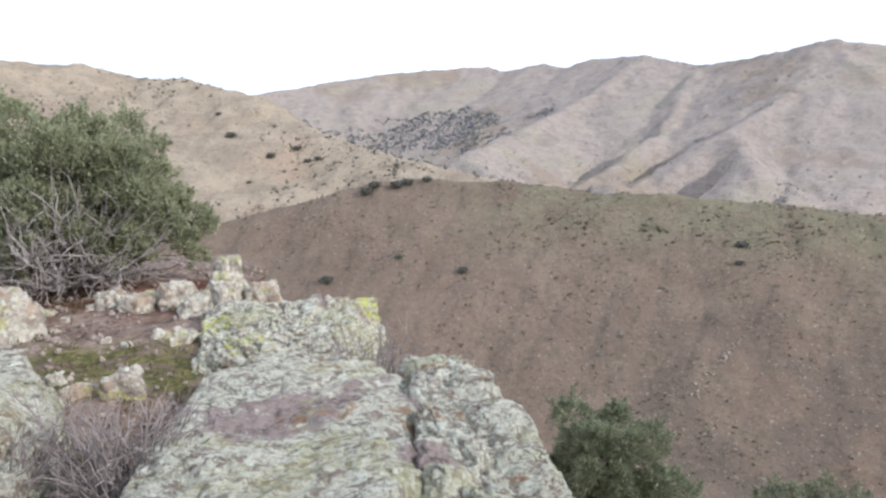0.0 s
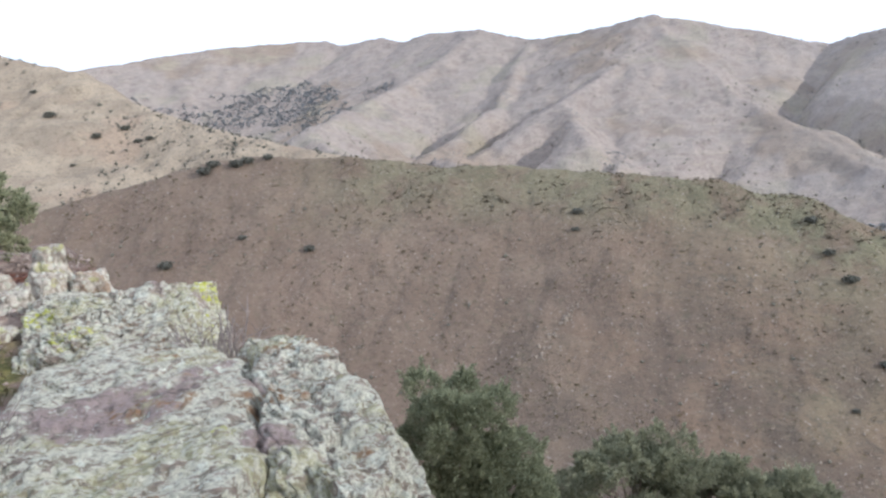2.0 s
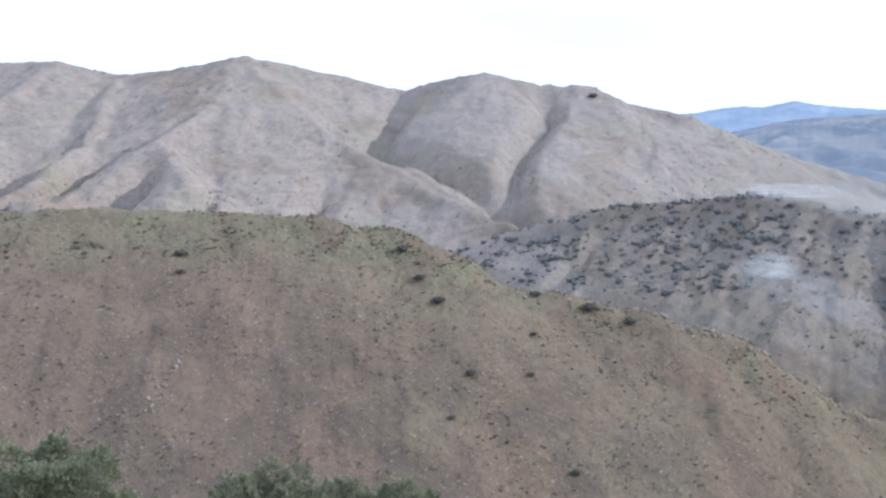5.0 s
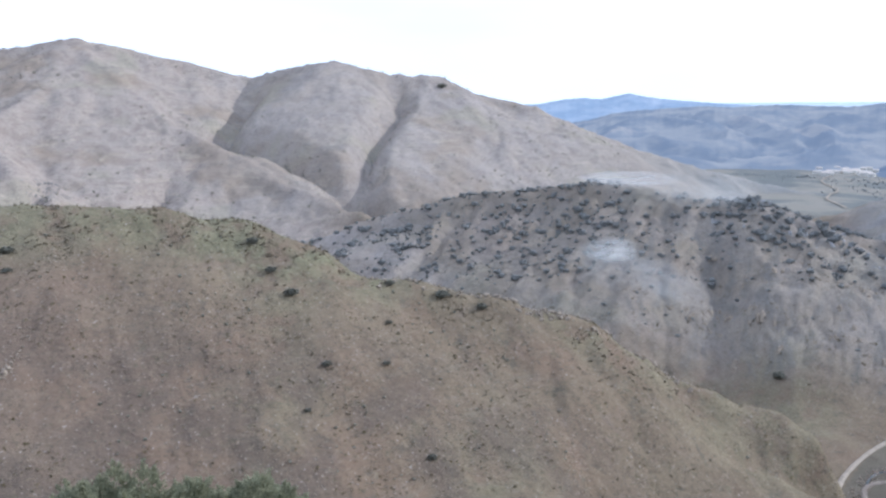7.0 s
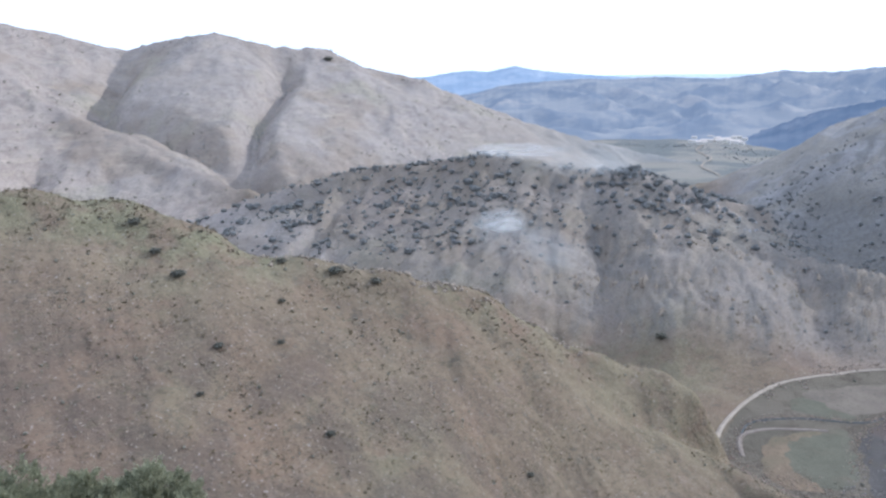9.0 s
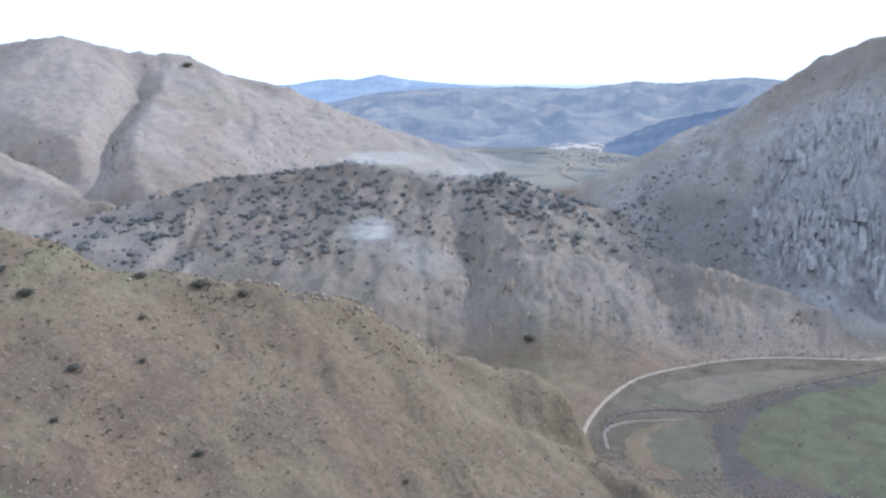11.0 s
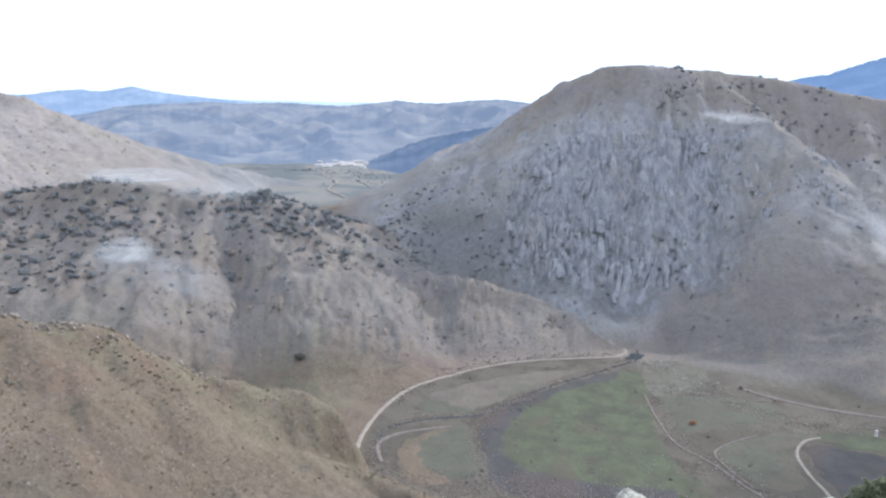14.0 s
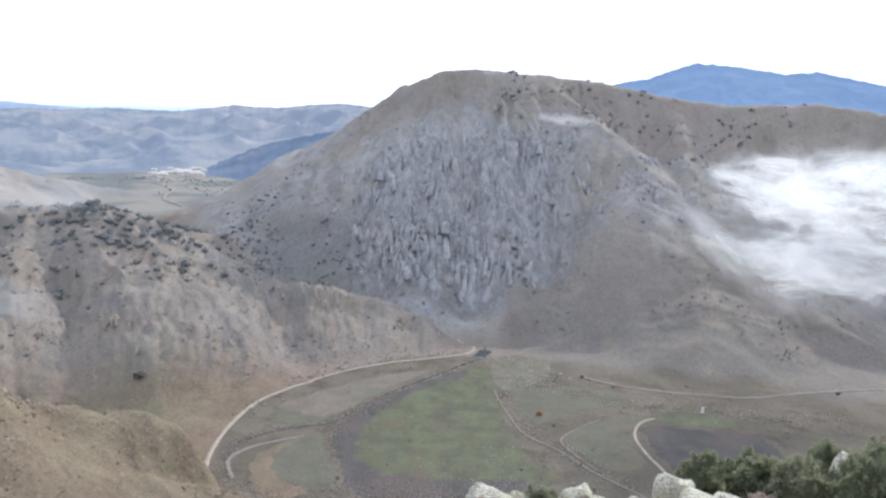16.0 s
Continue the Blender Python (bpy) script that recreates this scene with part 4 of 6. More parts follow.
def ribbon(name, nodes, width, material, label, lift=0.35, category="road", salt=0):
    p = spline(nodes, 14)
    d = np.gradient(p, axis=0)
    d /= np.linalg.norm(d, axis=1)[:, None]
    side = np.stack([d[:, 1], -d[:, 0]], 1)
    wob = 1 + 0.18 * fbm(np.arange(len(p)) * 0.21, np.zeros(len(p)) + salt, 3, salt)
    cols = []
    for k, dz in ((-0.62, -0.4), (-0.5, 0), (-0.2, 0.06), (0.2, 0.06), (0.5, 0), (0.62, -0.4)):
        q = p + side * (k * width * wob)[:, None]
        cols.append(np.column_stack([q, ground_at(p[:, 0], p[:, 1]) + lift + dz]))
    v = np.stack(cols, 1).reshape(-1, 3)
    n = 6
    i, j = np.meshgrid(np.arange(len(p) - 1), np.arange(n - 1), indexing="ij")
    f = np.stack([i * n + j, (i + 1) * n + j, (i + 1) * n + j + 1, i * n + j + 1], -1).reshape(-1, 4)
    return tagged(new(name, tri_mesh(name, v, f, material, True)), label, category, kind="structure")


def field(name, nodes, material, label, lift=0.4):
    p = spline(nodes, 16, True)
    p = p + 2.6 * np.stack([fbm(p[:, 0] / 9, p[:, 1] / 9, 3, 61), fbm(p[:, 0] / 9, p[:, 1] / 9, 3, 67)], 1)
    c = p.mean(0)
    rings = [c + (p - c) * k for k in (1.0, 0.8, 0.6, 0.4, 0.2)]
    n = len(p)
    v = np.concatenate(rings + [c[None]])
    z = ground_at(v[:, 0], v[:, 1]) + lift
    z[:n] -= 0.25
    z[n:] += 0.06 * fbm(v[n:, 0] / 14, v[n:, 1] / 14, 2, 5)
    v = np.column_stack([v, z])
    faces = []
    for k in range(4):
        a = np.arange(n)
        b = (a + 1) % n
        faces.append(np.stack([k * n + a, k * n + b, (k + 1) * n + b, (k + 1) * n + a], 1))
    a = np.arange(n)
    faces.append(np.stack([4 * n + a, 4 * n + (a + 1) % n, np.full(n, 5 * n), np.full(n, 5 * n)], 1))
    f = np.concatenate(faces)
    me = bpy.data.meshes.new(name)
    me.from_pydata(v.tolist(), [], [list(dict.fromkeys(q)) for q in f.tolist()])
    me.materials.append(material)
    return tagged(new(name, me), label, "field", kind="structure")


def turf(name, a, b, c, scale=0.06):
    k = Mat(name, 0.95, 0.1)
    col = k.mix(k.step(k.noise(scale, 7, 0.65), 0.36, 0.62), a, b)
    col = k.mix(k.math("MULTIPLY", k.step(k.noise(scale * 0.45, 4), 0.5, 0.62), 0.8), col, c)
    col = k.mix(k.math("MULTIPLY", k.step(k.noise(0.045, 7, 0.72), 0.5, 0.66), 0.4), col, (0.095, 0.08, 0.058))
    col = k.mix(k.math("MULTIPLY", k.step(k.noise(0.3, 6, 0.75), 0.52, 0.66), 0.6), col, (0.07, 0.068, 0.05))
    k.color(col)
    k.bump(k.noise(0.5, 6, 0.65), 0.5, 0.6)
    return k.m


M_MEADOW = turf("green_meadow", (0.088, 0.084, 0.06), (0.118, 0.124, 0.074), (0.122, 0.1, 0.072))
M_DULL = turf("dull_pasture", (0.106, 0.101, 0.075), (0.13, 0.122, 0.09), (0.145, 0.118, 0.088))
M_FALLOW = turf("brown_fallow", (0.148, 0.122, 0.1), (0.178, 0.148, 0.118), (0.13, 0.125, 0.09))
M_SCRUB_SOIL = turf("dark_scrub_ground", (0.072, 0.066, 0.062), (0.098, 0.088, 0.082), (0.11, 0.085, 0.075))
M_MARGIN = turf("brown_margin", (0.165, 0.125, 0.088), (0.205, 0.152, 0.105), (0.14, 0.118, 0.08))
M_STONY = turf("pale_stony_ground", (0.125, 0.11, 0.083), (0.168, 0.15, 0.118), (0.12, 0.112, 0.078), 0.12)

field("field_scrub", ((86.2, 440), (85.8, 480), (87.5, 518), (91, 566), (95, 612), (97, 622), (94.5, 585), (91.5, 548), (89, 505), (87.8, 460), (90, 425), (96, 404), (104, 402), (104.5, 388), (95, 380), (88, 392)), M_SCRUB_SOIL,
      "dark scrubby strip of ground along the stream", 0.15)
field("field_meadow", ((87.2, 464), (87.9, 497), (90.5, 543), (93.6, 582), (97.5, 616), (98.4, 560), (99.4, 490), (101.4, 448), (103.4, 421), (96.1, 409), (90.3, 418), (87.6, 438)), M_MEADOW,
      "rough green meadow on the valley floor", 0.26)
field("field_pasture", ((81.3, 450), (82.6, 473), (85.2, 487), (85.9, 457), (86.4, 424), (84.8, 409), (82.1, 417)), M_DULL, "dull green pasture ringed by brown scrub", 0.26)
field("field_margin", ((80.2, 445), (81.6, 468), (84.8, 484), (82.6, 478), (81.2, 452), (82.0, 416), (84.6, 403), (82, 402), (80.4, 415)), M_MARGIN, "brown dry margin round the pasture", 0.21)
field("field_upper", ((82.4, 536), (85.1, 561), (89.2, 592), (93.2, 607), (90.5, 568), (86.9, 521), (85.0, 515)), M_FALLOW, "brown fallow field beside the road", 0.23)
field("field_strip", ((81.6, 512), (82.6, 530), (84.6, 516), (86.2, 508), (84, 500)), M_DULL, "small olive-green field beside the stream", 0.26)
field("field_far_bank", ((103.5, 490), (106.8, 525), (109.3, 536), (108.2, 501), (109.4, 458), (107.0, 447), (104.4, 466)), M_DULL, "olive pasture across the stream", 0.23)
field("field_knoll", ((109.6, 534), (111.4, 556), (113.7, 557), (115.8, 536), (113.4, 530), (111.0, 524)), M_MEADOW, "bright green grass on a low knoll", 0.30)
field("field_dark", ((109.4, 520), (112, 524), (116, 530), (118.5, 505), (116.5, 470), (112, 455), (110.6, 470), (109.4, 495)), M_SCRUB_SOIL, "dark ploughed ground below the knoll", 0.23)
field("field_stony", ((98.0, 600), (98.3, 640), (100.5, 655), (102.2, 640), (101.6, 595), (99.8, 566), (98.6, 570)), M_STONY, "pale stony ground at the foot of the spur", 0.34)
field("field_bank", ((99.2, 560), (101, 575), (104.5, 585), (108, 575), (107.5, 548), (104, 530), (101, 505), (100.2, 520)), M_DULL, "dull weedy bank beside the track", 0.21)

ribbon("road", ((77.7, 418), (77.0, 436), (77.5, 469), (79.0, 511), (81.0, 549), (83.8, 577), (86.7, 603), (90, 623), (93.4, 638), (96.2, 652)), 2.4, M_ROAD,
       "pale gravel road curving along the valley floor", 0.6)
ribbon("road_bend", ((96.0, 653), (96.6, 664), (96.4, 684), (95.4, 712)), 2.6, M_ROAD, "pale gravel road rounding the spur", 0.44)
ribbon("track_slope", ((104.6, 607), (107.4, 594), (111.4, 591), (115.9, 600), (119.4, 629), (124.2, 671), (128, 700)), 2.8, M_TRACK, "light brown dirt track along the foot of the mountain", 0.47)
ribbon("path_knoll", ((109.9, 534), (109.3, 529), (108.7, 517), (108.6, 497), (109.5, 473), (110.6, 455), (111.6, 436)), 1.7, M_ROAD, "pale curved path below the knoll", 0.46)
ribbon("track_stream", ((98.2, 566), (98.5, 550), (99.3, 518), (100.6, 486), (103.2, 464), (105.7, 440), (108.7, 421), (111, 405)), 1.2, M_TRACK, "reddish dirt track beside the stream", 0.43)
ribbon("path_bank", ((106.0, 520), (104.6, 504), (103.5, 488), (103.3, 478), (104.0, 465), (106.1, 441)), 1.0, M_TRACK, "faint pale footpath", 0.42)
ribbon("path_pasture", ((78.9, 430), (78.7, 455), (80.2, 470), (82.6, 478), (84.2, 482)), 2.2, M_TRACK, "pale footpath along the pasture", 0.42)
M_WATER = Mat("stream_water", 0.08, 0.5).color((0.045, 0.05, 0.05)).m
ribbon("stream", ((78.6, 452), (79.4, 478), (82.5, 494), (86.2, 503), (88.3, 528), (90.8, 560), (94.6, 606), (97.0, 640), (97.6, 655), (97.2, 690)), 1.0, M_WATER, "narrow dark stream on the valley floor", 0.37, "stream")
ribbon("stream_pool", ((96.9, 646), (97.3, 655), (97.5, 664)), 9.0, M_WATER, "dark blue pool in the stream by the road", 0.44, "pool")
ribbon("road_village", ((75.2, 2440), (74.6, 2250), (75.6, 2050), (75.0, 1850), (76.2, 1700)), 3.6, M_ROAD, "pale road leading to the village", 2.5)


# ---- the village ----
M_WALL = plain("whitewashed_wall", (0.56, 0.53, 0.49), (0.68, 0.65, 0.61), 0.5)
M_TILE = plain("roof_tiles", (0.5, 0.43, 0.38), (0.62, 0.55, 0.5), 0.6)
M_PANE = Mat("dark_window", 0.15, 0.5).color((0.03, 0.035, 0.04)).m


def box(x0, x1, y0, y1, z0, z1):
    v = np.array([(x, y, z) for x in (x0, x1) for y in (y0, y1) for z in (z0, z1)], float)
    f = np.array([(0, 1, 3, 2), (4, 6, 7, 5), (0, 4, 5, 1), (2, 3, 7, 6), (0, 2, 6, 4), (1, 5, 7, 3)])
    return v, f


def house(size, label):
    w, d, h = size
    root = tagged(new("house"), label, "house", "village houses")
    part("wall", tri_mesh("wall", *box(-w / 2, w / 2, -d / 2, d / 2, -2, h), M_WALL), root)
    e, t = 0.6, 2.2
    v = np.array([(-w / 2 - e, -d / 2 - e, h), (w / 2 + e, -d / 2 - e, h), (w / 2 + e, d / 2 + e, h), (-w / 2 - e, d / 2 + e, h), (-w / 2 - e, 0, h + t), (w / 2 + e, 0, h + t)])
    f = [(0, 1, 5, 4), (2, 3, 4, 5), (0, 4, 3), (1, 2, 5), (0, 3, 2, 1)]
    me = bpy.data.meshes.new("roof")
    me.from_pydata((v + np.array([0, 0, 0.05])).tolist(), [], f)
    me.materials.append(M_TILE)
    part("roof", me, root, "low brown tiled roof")
    for k in range(3):
        x = (k - 1) * w * 0.3
        pane = part("window", tri_mesh("window", *box(x - 0.6, x + 0.6, -d / 2 - 0.06, -d / 2 + 0.05, h * 0.45, h * 0.45 + 1.5), M_PANE), root)
        part("sill", tri_mesh("sill", *box(x - 0.75, x + 0.75, -d / 2 - 0.2, -d / 2 + 0.04, h * 0.45 - 0.18, h * 0.45 - 0.004), M_WALL), pane)
    return root


small_house = house((16, 11, 8), "whitewashed village house with a brown tiled roof")
long_house = house((34, 13, 8), "long whitewashed building with a low tiled roof")
vr = np.random.RandomState(3)
first = {}
for k in range(26):
    proto = long_house if k % 5 == 2 else small_house
    az = 74.4 + 3.4 * (k / 26.0) + vr.uniform(-0.25, 0.25)
    dist = 2420 + 330 * vr.uniform(0, 1)
    p = compass(az, dist)
    m = pose(p.x, p.y, drop_to_ground(p.x, p.y), 0, 0, -az + vr.uniform(-25, 25))
    if proto not in first:
        first[proto] = proto
        proto.matrix_basis = m
    else:
        copy_thing(proto, m)
for az, dist in ((72.2, 2750), (72.6, 2770), (69.8, 2700), (76.9, 2900), (67.5, 2900), (85.6, 3050)):
    p = compass(az, dist)
    copy_thing(long_house, pose(p.x, p.y, drop_to_ground(p.x, p.y), 0, 0, -az + vr.uniform(-15, 15)))


def marker_pillar():
    root = tagged(new("marker_pillar"), "small whitewashed pillar with a cap on the knoll", "pillar")
    p = compass(113.1, 556)
    root.location = (p.x, p.y, drop_to_ground(p.x, p.y) + 0.3)
    part("shaft", tri_mesh("shaft", *box(-0.6, 0.6, -0.6, 0.6, -0.5, 3.6), M_WALL), root)
    part("cap", tri_mesh("cap", *box(-0.75, 0.75, -0.75, 0.75, 3.6, 3.9), M_WALL), root)
    part("plinth", tri_mesh("plinth", *box(-0.9, 0.9, -0.9, 0.9, -0.7, 0.5), M_WALL), root)


marker_pillar()

# ---- shrubs on the hills ----
def shrub_shape(seed, cards=46):
    """One unit shrub, 1 m across: a lumpy dark core and leafy sprays. Verts and quads."""
    rng = np.random.RandomState(seed)
    q, f = cube_sphere(3)
    q = q / np.linalg.norm(q, axis=1)[:, None]
    p = q * np.array([0.4, 0.4, 0.3]) * (1 + 0.5 * noise3(q, 1.7, seed, 2))[:, None] + np.array([0, 0, 0.26])
    d = ball_points(rng, cards)
    d[:, 2] = np.abs(d[:, 2]) * 1.0 - 0.15
    c = d * np.array([0.4, 0.4, 0.36]) * rng.uniform(0.8, 1.1, (cards, 1)) * (1 + 0.4 * noise3(d, 1.7, seed, 2))[:, None] + np.array([0, 0, 0.26])
    v, g = blades(rng, c, d, np.full(cards, 0.17), 1, 0.5)
    return join([(p, f), (v, g)])


def scatter(name, label, category, places, shapes, material, squash=(0.8, 1.15)):
    """Many plants as one object. places: x, y, z, size."""
    rng = np.random.RandomState(len(places))
    vs, fs, n = [], [], 0
    for x, y, z, s in places:
        v, f = shapes[rng.randint(len(shapes))]
        a = rng.uniform(0, 6.28)
        c, sn = math.cos(a), math.sin(a)
        k = s * rng.uniform(0.85, 1.2, 2)
        h = s * rng.uniform(*squash)
        vs.append(np.column_stack([(v[:, 0] * c - v[:, 1] * sn) * k[0] + x, (v[:, 0] * sn + v[:, 1] * c) * k[1] + y, v[:, 2] * h + z]))
        fs.append(f + n)
        n += len(v)
    ob = new(name, tri_mesh(name, np.concatenate(vs), np.concatenate(fs), material))
    return tagged(ob, label, category, kind="stuff")


def sprinkle(rng, n, az, dist, size, keep=None, spread=0.0):
    """Random places in a sector of the plan, thinned by keep(x, y, z)."""
    a = np.radians(rng.uniform(az[0], az[1], n))
    r = np.sqrt(rng.uniform(dist[0] ** 2, dist[1] ** 2, n))
    x, y = r * np.sin(a), r * np.cos(a)
    z = ground_at(x, y)
    s = size[0] * (size[1] / size[0]) ** (rng.uniform(0, 1, n) ** 1.6)
    ok = np.ones(n, bool)
    if keep is not None:
        ok = keep(x, y, z) > rng.uniform(0, 1, n)
    return np.column_stack([x, y, z - 0.04 * s, s])[ok]


# Oak foliage paled to grey: the haze is in its colour.
M_OAK = leaf_material("haze_grey_oaks", (0.2, 0.203, 0.205), (0.275, 0.276, 0.27))
LOW = [shrub_shape(k, 14) for k in range(20, 24)]


def tuft_shape(seed):
    rng = np.random.RandomState(seed)
    d = ball_points(rng, 9)
    d[:, 2] = np.abs(d[:, 2]) + 0.3
    return blades(rng, d * np.array([0.25, 0.25, 0.06]), d, np.full(9, 0.6), 1, 0.3)


def dot_shape(seed):
    rng = np.random.RandomState(seed)
    q, f = cube_sphere(2)
    q = q / np.linalg.norm(q, axis=1)[:, None]
    p = q * np.array([0.42, 0.42, 0.34]) * rng.uniform(0.7, 1.3, (len(q), 1)) + np.array([0, 0, 0.22])
    d = ball_points(rng, 8)
    d[:, 2] = np.abs(d[:, 2])
    return join([(p, f), blades(rng, d * 0.38 + np.array([0, 0, 0.2]), d, np.full(8, 0.25), 1, 0.5)])


def speck_shape(seed):
    rng = np.random.RandomState(seed)
    q, f = cube_sphere(1)
    q = q / np.linalg.norm(q, axis=1)[:, None]
    p = q * np.array([0.45, 0.45, 0.3]) * rng.uniform(0.6, 1.3, (len(q), 1)) + np.array([0, 0, 0.2])
    d = ball_points(rng, 4)
    d[:, 2] = np.abs(d[:, 2])
    return join([(p, f), blades(rng, d * 0.4 + np.array([0, 0, 0.18]), d, np.full(4, 0.32), 1, 0.5)])


SPECKS = [speck_shape(k) for k in range(60, 68)]
DOTS = [dot_shape(k) for k in range(40, 46)]
TUFTS = [tuft_shape(k) for k in range(5)]
pr = np.random.RandomState(11)


def patchy(scale, lo, hi, salt):
    return lambda x, y, z: smooth(lo, hi, fbm(x / scale, y / scale, 3, salt)) * (z > VALLEY + 3)


M_HEATH = leaf_material("dull_heath", (0.15, 0.128, 0.092), (0.225, 0.19, 0.135))
scatter("spur_heath", "small dull heath clumps thick over the brown hillside", "shrubs",
        np.concatenate([sprinkle(pr, 17000, (-26, 84), (195, 440), (0.4, 1.6), patchy(45, -0.6, 0.6, 5)),
                        sprinkle(pr, 2600, (4, 68), (362, 412), (0.8, 2.6), patchy(30, -0.4, 0.6, 8))]), SPECKS, M_HEATH)
scatter("spur_scrub", "dark shrubs dotted over the brown hillside", "shrubs",
        sprinkle(pr, 2600, (-26, 84), (200, 440), (0.5, 1.9), patchy(70, -0.4, 0.7, 6)), DOTS, M_FARSHRUB)
scatter("spur_tufts", "pale dry grass tufts on the brown hillside", "grass",
        sprinkle(pr, 9000, (-26, 84), (195, 440), (0.5, 1.3), patchy(40, -0.5, 0.6, 15)), TUFTS, M_TUFT)
scatter("hill_scrub", "dark shrubs scattered over the golden hill", "shrubs",
        sprinkle(pr, 8000, (-33, 12), (470, 900), (1.2, 4.4), patchy(120, -0.5, 0.7, 25)), SPECKS, M_SHRUB)
scatter("hill_face_heath", "dull low heath clumps over the steep face of the hill", "shrubs",
        sprinkle(pr, 5200, (44, 93), (575, 800), (0.6, 2.4), patchy(45, -0.6, 0.6, 37)), SPECKS, M_HEATH)
scatter("bushy_hill_oaks", "dark evergreen oaks thickly dotted over the hill top", "trees",
        np.concatenate([sprinkle(pr, 480, (38, 62), (690, 905), (2.6, 8.0), lambda x, y, z: smooth(-175, -135, z)),
                        sprinkle(pr, 1450, (38, 80), (690, 905), (2.6, 9.0), lambda x, y, z: smooth(-172, -125, z) * smooth(-0.75, 0.35, fbm(x / 70, y / 70, 2, 35))),
                        sprinkle(pr, 330, (68, 80), (770, 880), (4.0, 9.0), lambda x, y, z: smooth(-135, -115, z)),
                        sprinkle(pr, 500, (40, 92), (600, 760), (1.2, 4.0), patchy(60, -0.3, 0.6, 36)),
                        sprinkle(pr, 1500, (79, 101), (780, 1080), (2.2, 6.0), lambda x, y, z: (1 - smooth(-135, -95, z)) * smooth(-0.5, 0.3, fbm(x / 60, y / 60, 2, 38)))]), LOW, M_OAK)
scatter("range_scrub", "dark shrubs dotted over the far range", "shrubs",
        sprinkle(pr, 9000, (-12, 62), (1000, 1900), (1.5, 5.0), patchy(170, -0.6, 0.7, 45)), SPECKS, M_FARSHRUB)
# Oak foliage with a haze-blue tint put into its colour.
M_WOOD = leaf_material("haze_blue_oak_wood", (0.19, 0.197, 0.205), (0.26, 0.265, 0.268))
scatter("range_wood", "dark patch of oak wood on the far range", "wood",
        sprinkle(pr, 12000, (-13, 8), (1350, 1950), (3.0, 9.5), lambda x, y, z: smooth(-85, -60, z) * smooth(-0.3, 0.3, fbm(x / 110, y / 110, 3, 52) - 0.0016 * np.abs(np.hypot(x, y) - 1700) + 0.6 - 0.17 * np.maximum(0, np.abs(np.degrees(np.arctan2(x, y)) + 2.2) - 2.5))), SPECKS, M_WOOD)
scatter("cliff_scrub", "dark shrubs clinging to the crags of the mountain", "shrubs",
        np.concatenate([sprinkle(pr, 5500, (80, 124), (680, 1100), (0.8, 3.4), patchy(90, -0.5, 0.6, 65)),
                        sprinkle(pr, 600, (97, 118), (1000, 1150), (2.5, 7.0), patchy(60, -0.2, 0.4, 66))]), DOTS, M_OAK)
M_BROWNSCRUB = leaf_material("brown_bare_scrub", (0.3, 0.245, 0.205), (0.41, 0.335, 0.28))


def along(nodes, n, spread, size):
    p = spline(nodes, 30)
    q = p[pr.randint(0, len(p), n)] + pr.normal(0, spread, (n, 2))
    return np.column_stack([q, ground_at(q[:, 0], q[:, 1]) + 0.2, pr.uniform(size[0], size[1], n)])


scatter("stream_scrub", "brown leafless scrub lining the stream", "scrub",
        np.concatenate([along(((78.2, 420), (78.4, 445), (79.4, 480), (82.5, 497), (86.2, 506), (88.3, 528), (90.8, 560), (94.6, 606), (97, 645)), 700, 2.0, (0.6, 1.7)),
                        along(((86.2, 440), (86.2, 480), (88, 515), (90, 540)), 260, 3.5, (0.6, 1.9)),
                        along(((79, 408), (82, 400), (87, 398), (92, 398), (98, 398), (105, 400)), 1100, 9.0, (0.5, 1.7)),
                        along(((98.8, 560), (99.8, 520), (101.2, 486), (103.8, 464), (106.3, 440), (109.5, 421)), 420, 5.0, (0.4, 1.5)),
                        along(((100, 585), (103, 578), (106, 562), (109, 546)), 260, 6, (0.6, 2.0)),
                        along(((110, 560), (114, 566), (118, 560), (121, 590)), 300, 8, (0.6, 2.2))]), SPECKS, M_BROWNSCRUB, (0.4, 0.65))
scatter("meadow_scrub", "low dark bushes dotted over the valley meadows", "shrubs",
        sprinkle(pr, 420, (84, 120), (400, 620), (0.7, 2.2), lambda x, y, z: smooth(-0.2, 0.5, fbm(x / 40, y / 40, 2, 77))), DOTS, M_SHRUB)
M_THICKET = leaf_material("leafless_thicket", (0.24, 0.22, 0.215), (0.33, 0.3, 0.285))
scatter("thicket", "grey-brown leafless thicket at the foot of the meadow", "thicket",
        np.concatenate([sprinkle(pr, 2600, (85.5, 101), (392, 470), (0.7, 2.0), lambda x, y, z: smooth(-0.1, 0.35, fbm(x / 30, y / 30, 3, 57) + 0.5 - np.maximum(0, np.hypot(x, y) - 415) / 60)),
                        sprinkle(pr, 900, (99, 124), (560, 690), (0.5, 1.6), lambda x, y, z: smooth(-0.35, 0.3, fbm(x / 35, y / 35, 3, 58))),
                        sprinkle(pr, 500, (98, 122), (440, 570), (0.4, 1.3), lambda x, y, z: smooth(0.0, 0.5, fbm(x / 25, y / 25, 3, 59)))]), SPECKS, M_THICKET, (0.4, 0.65))
# Dots added to deepen the gullies' shade; scrub there is presumed.
scatter("gully_shade_scrub", "presumed scrub that deepens the shade in the far range's gullies", "scrub",
        np.concatenate([along(line, 260, width * 0.2, (1.2, 3.4)) for depth, width, line in GULLIES[:7]]), SPECKS, M_WOOD)
# Tree foliage paled to blue-grey to stand for valley haze.
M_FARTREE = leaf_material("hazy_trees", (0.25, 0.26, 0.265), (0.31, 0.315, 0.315))
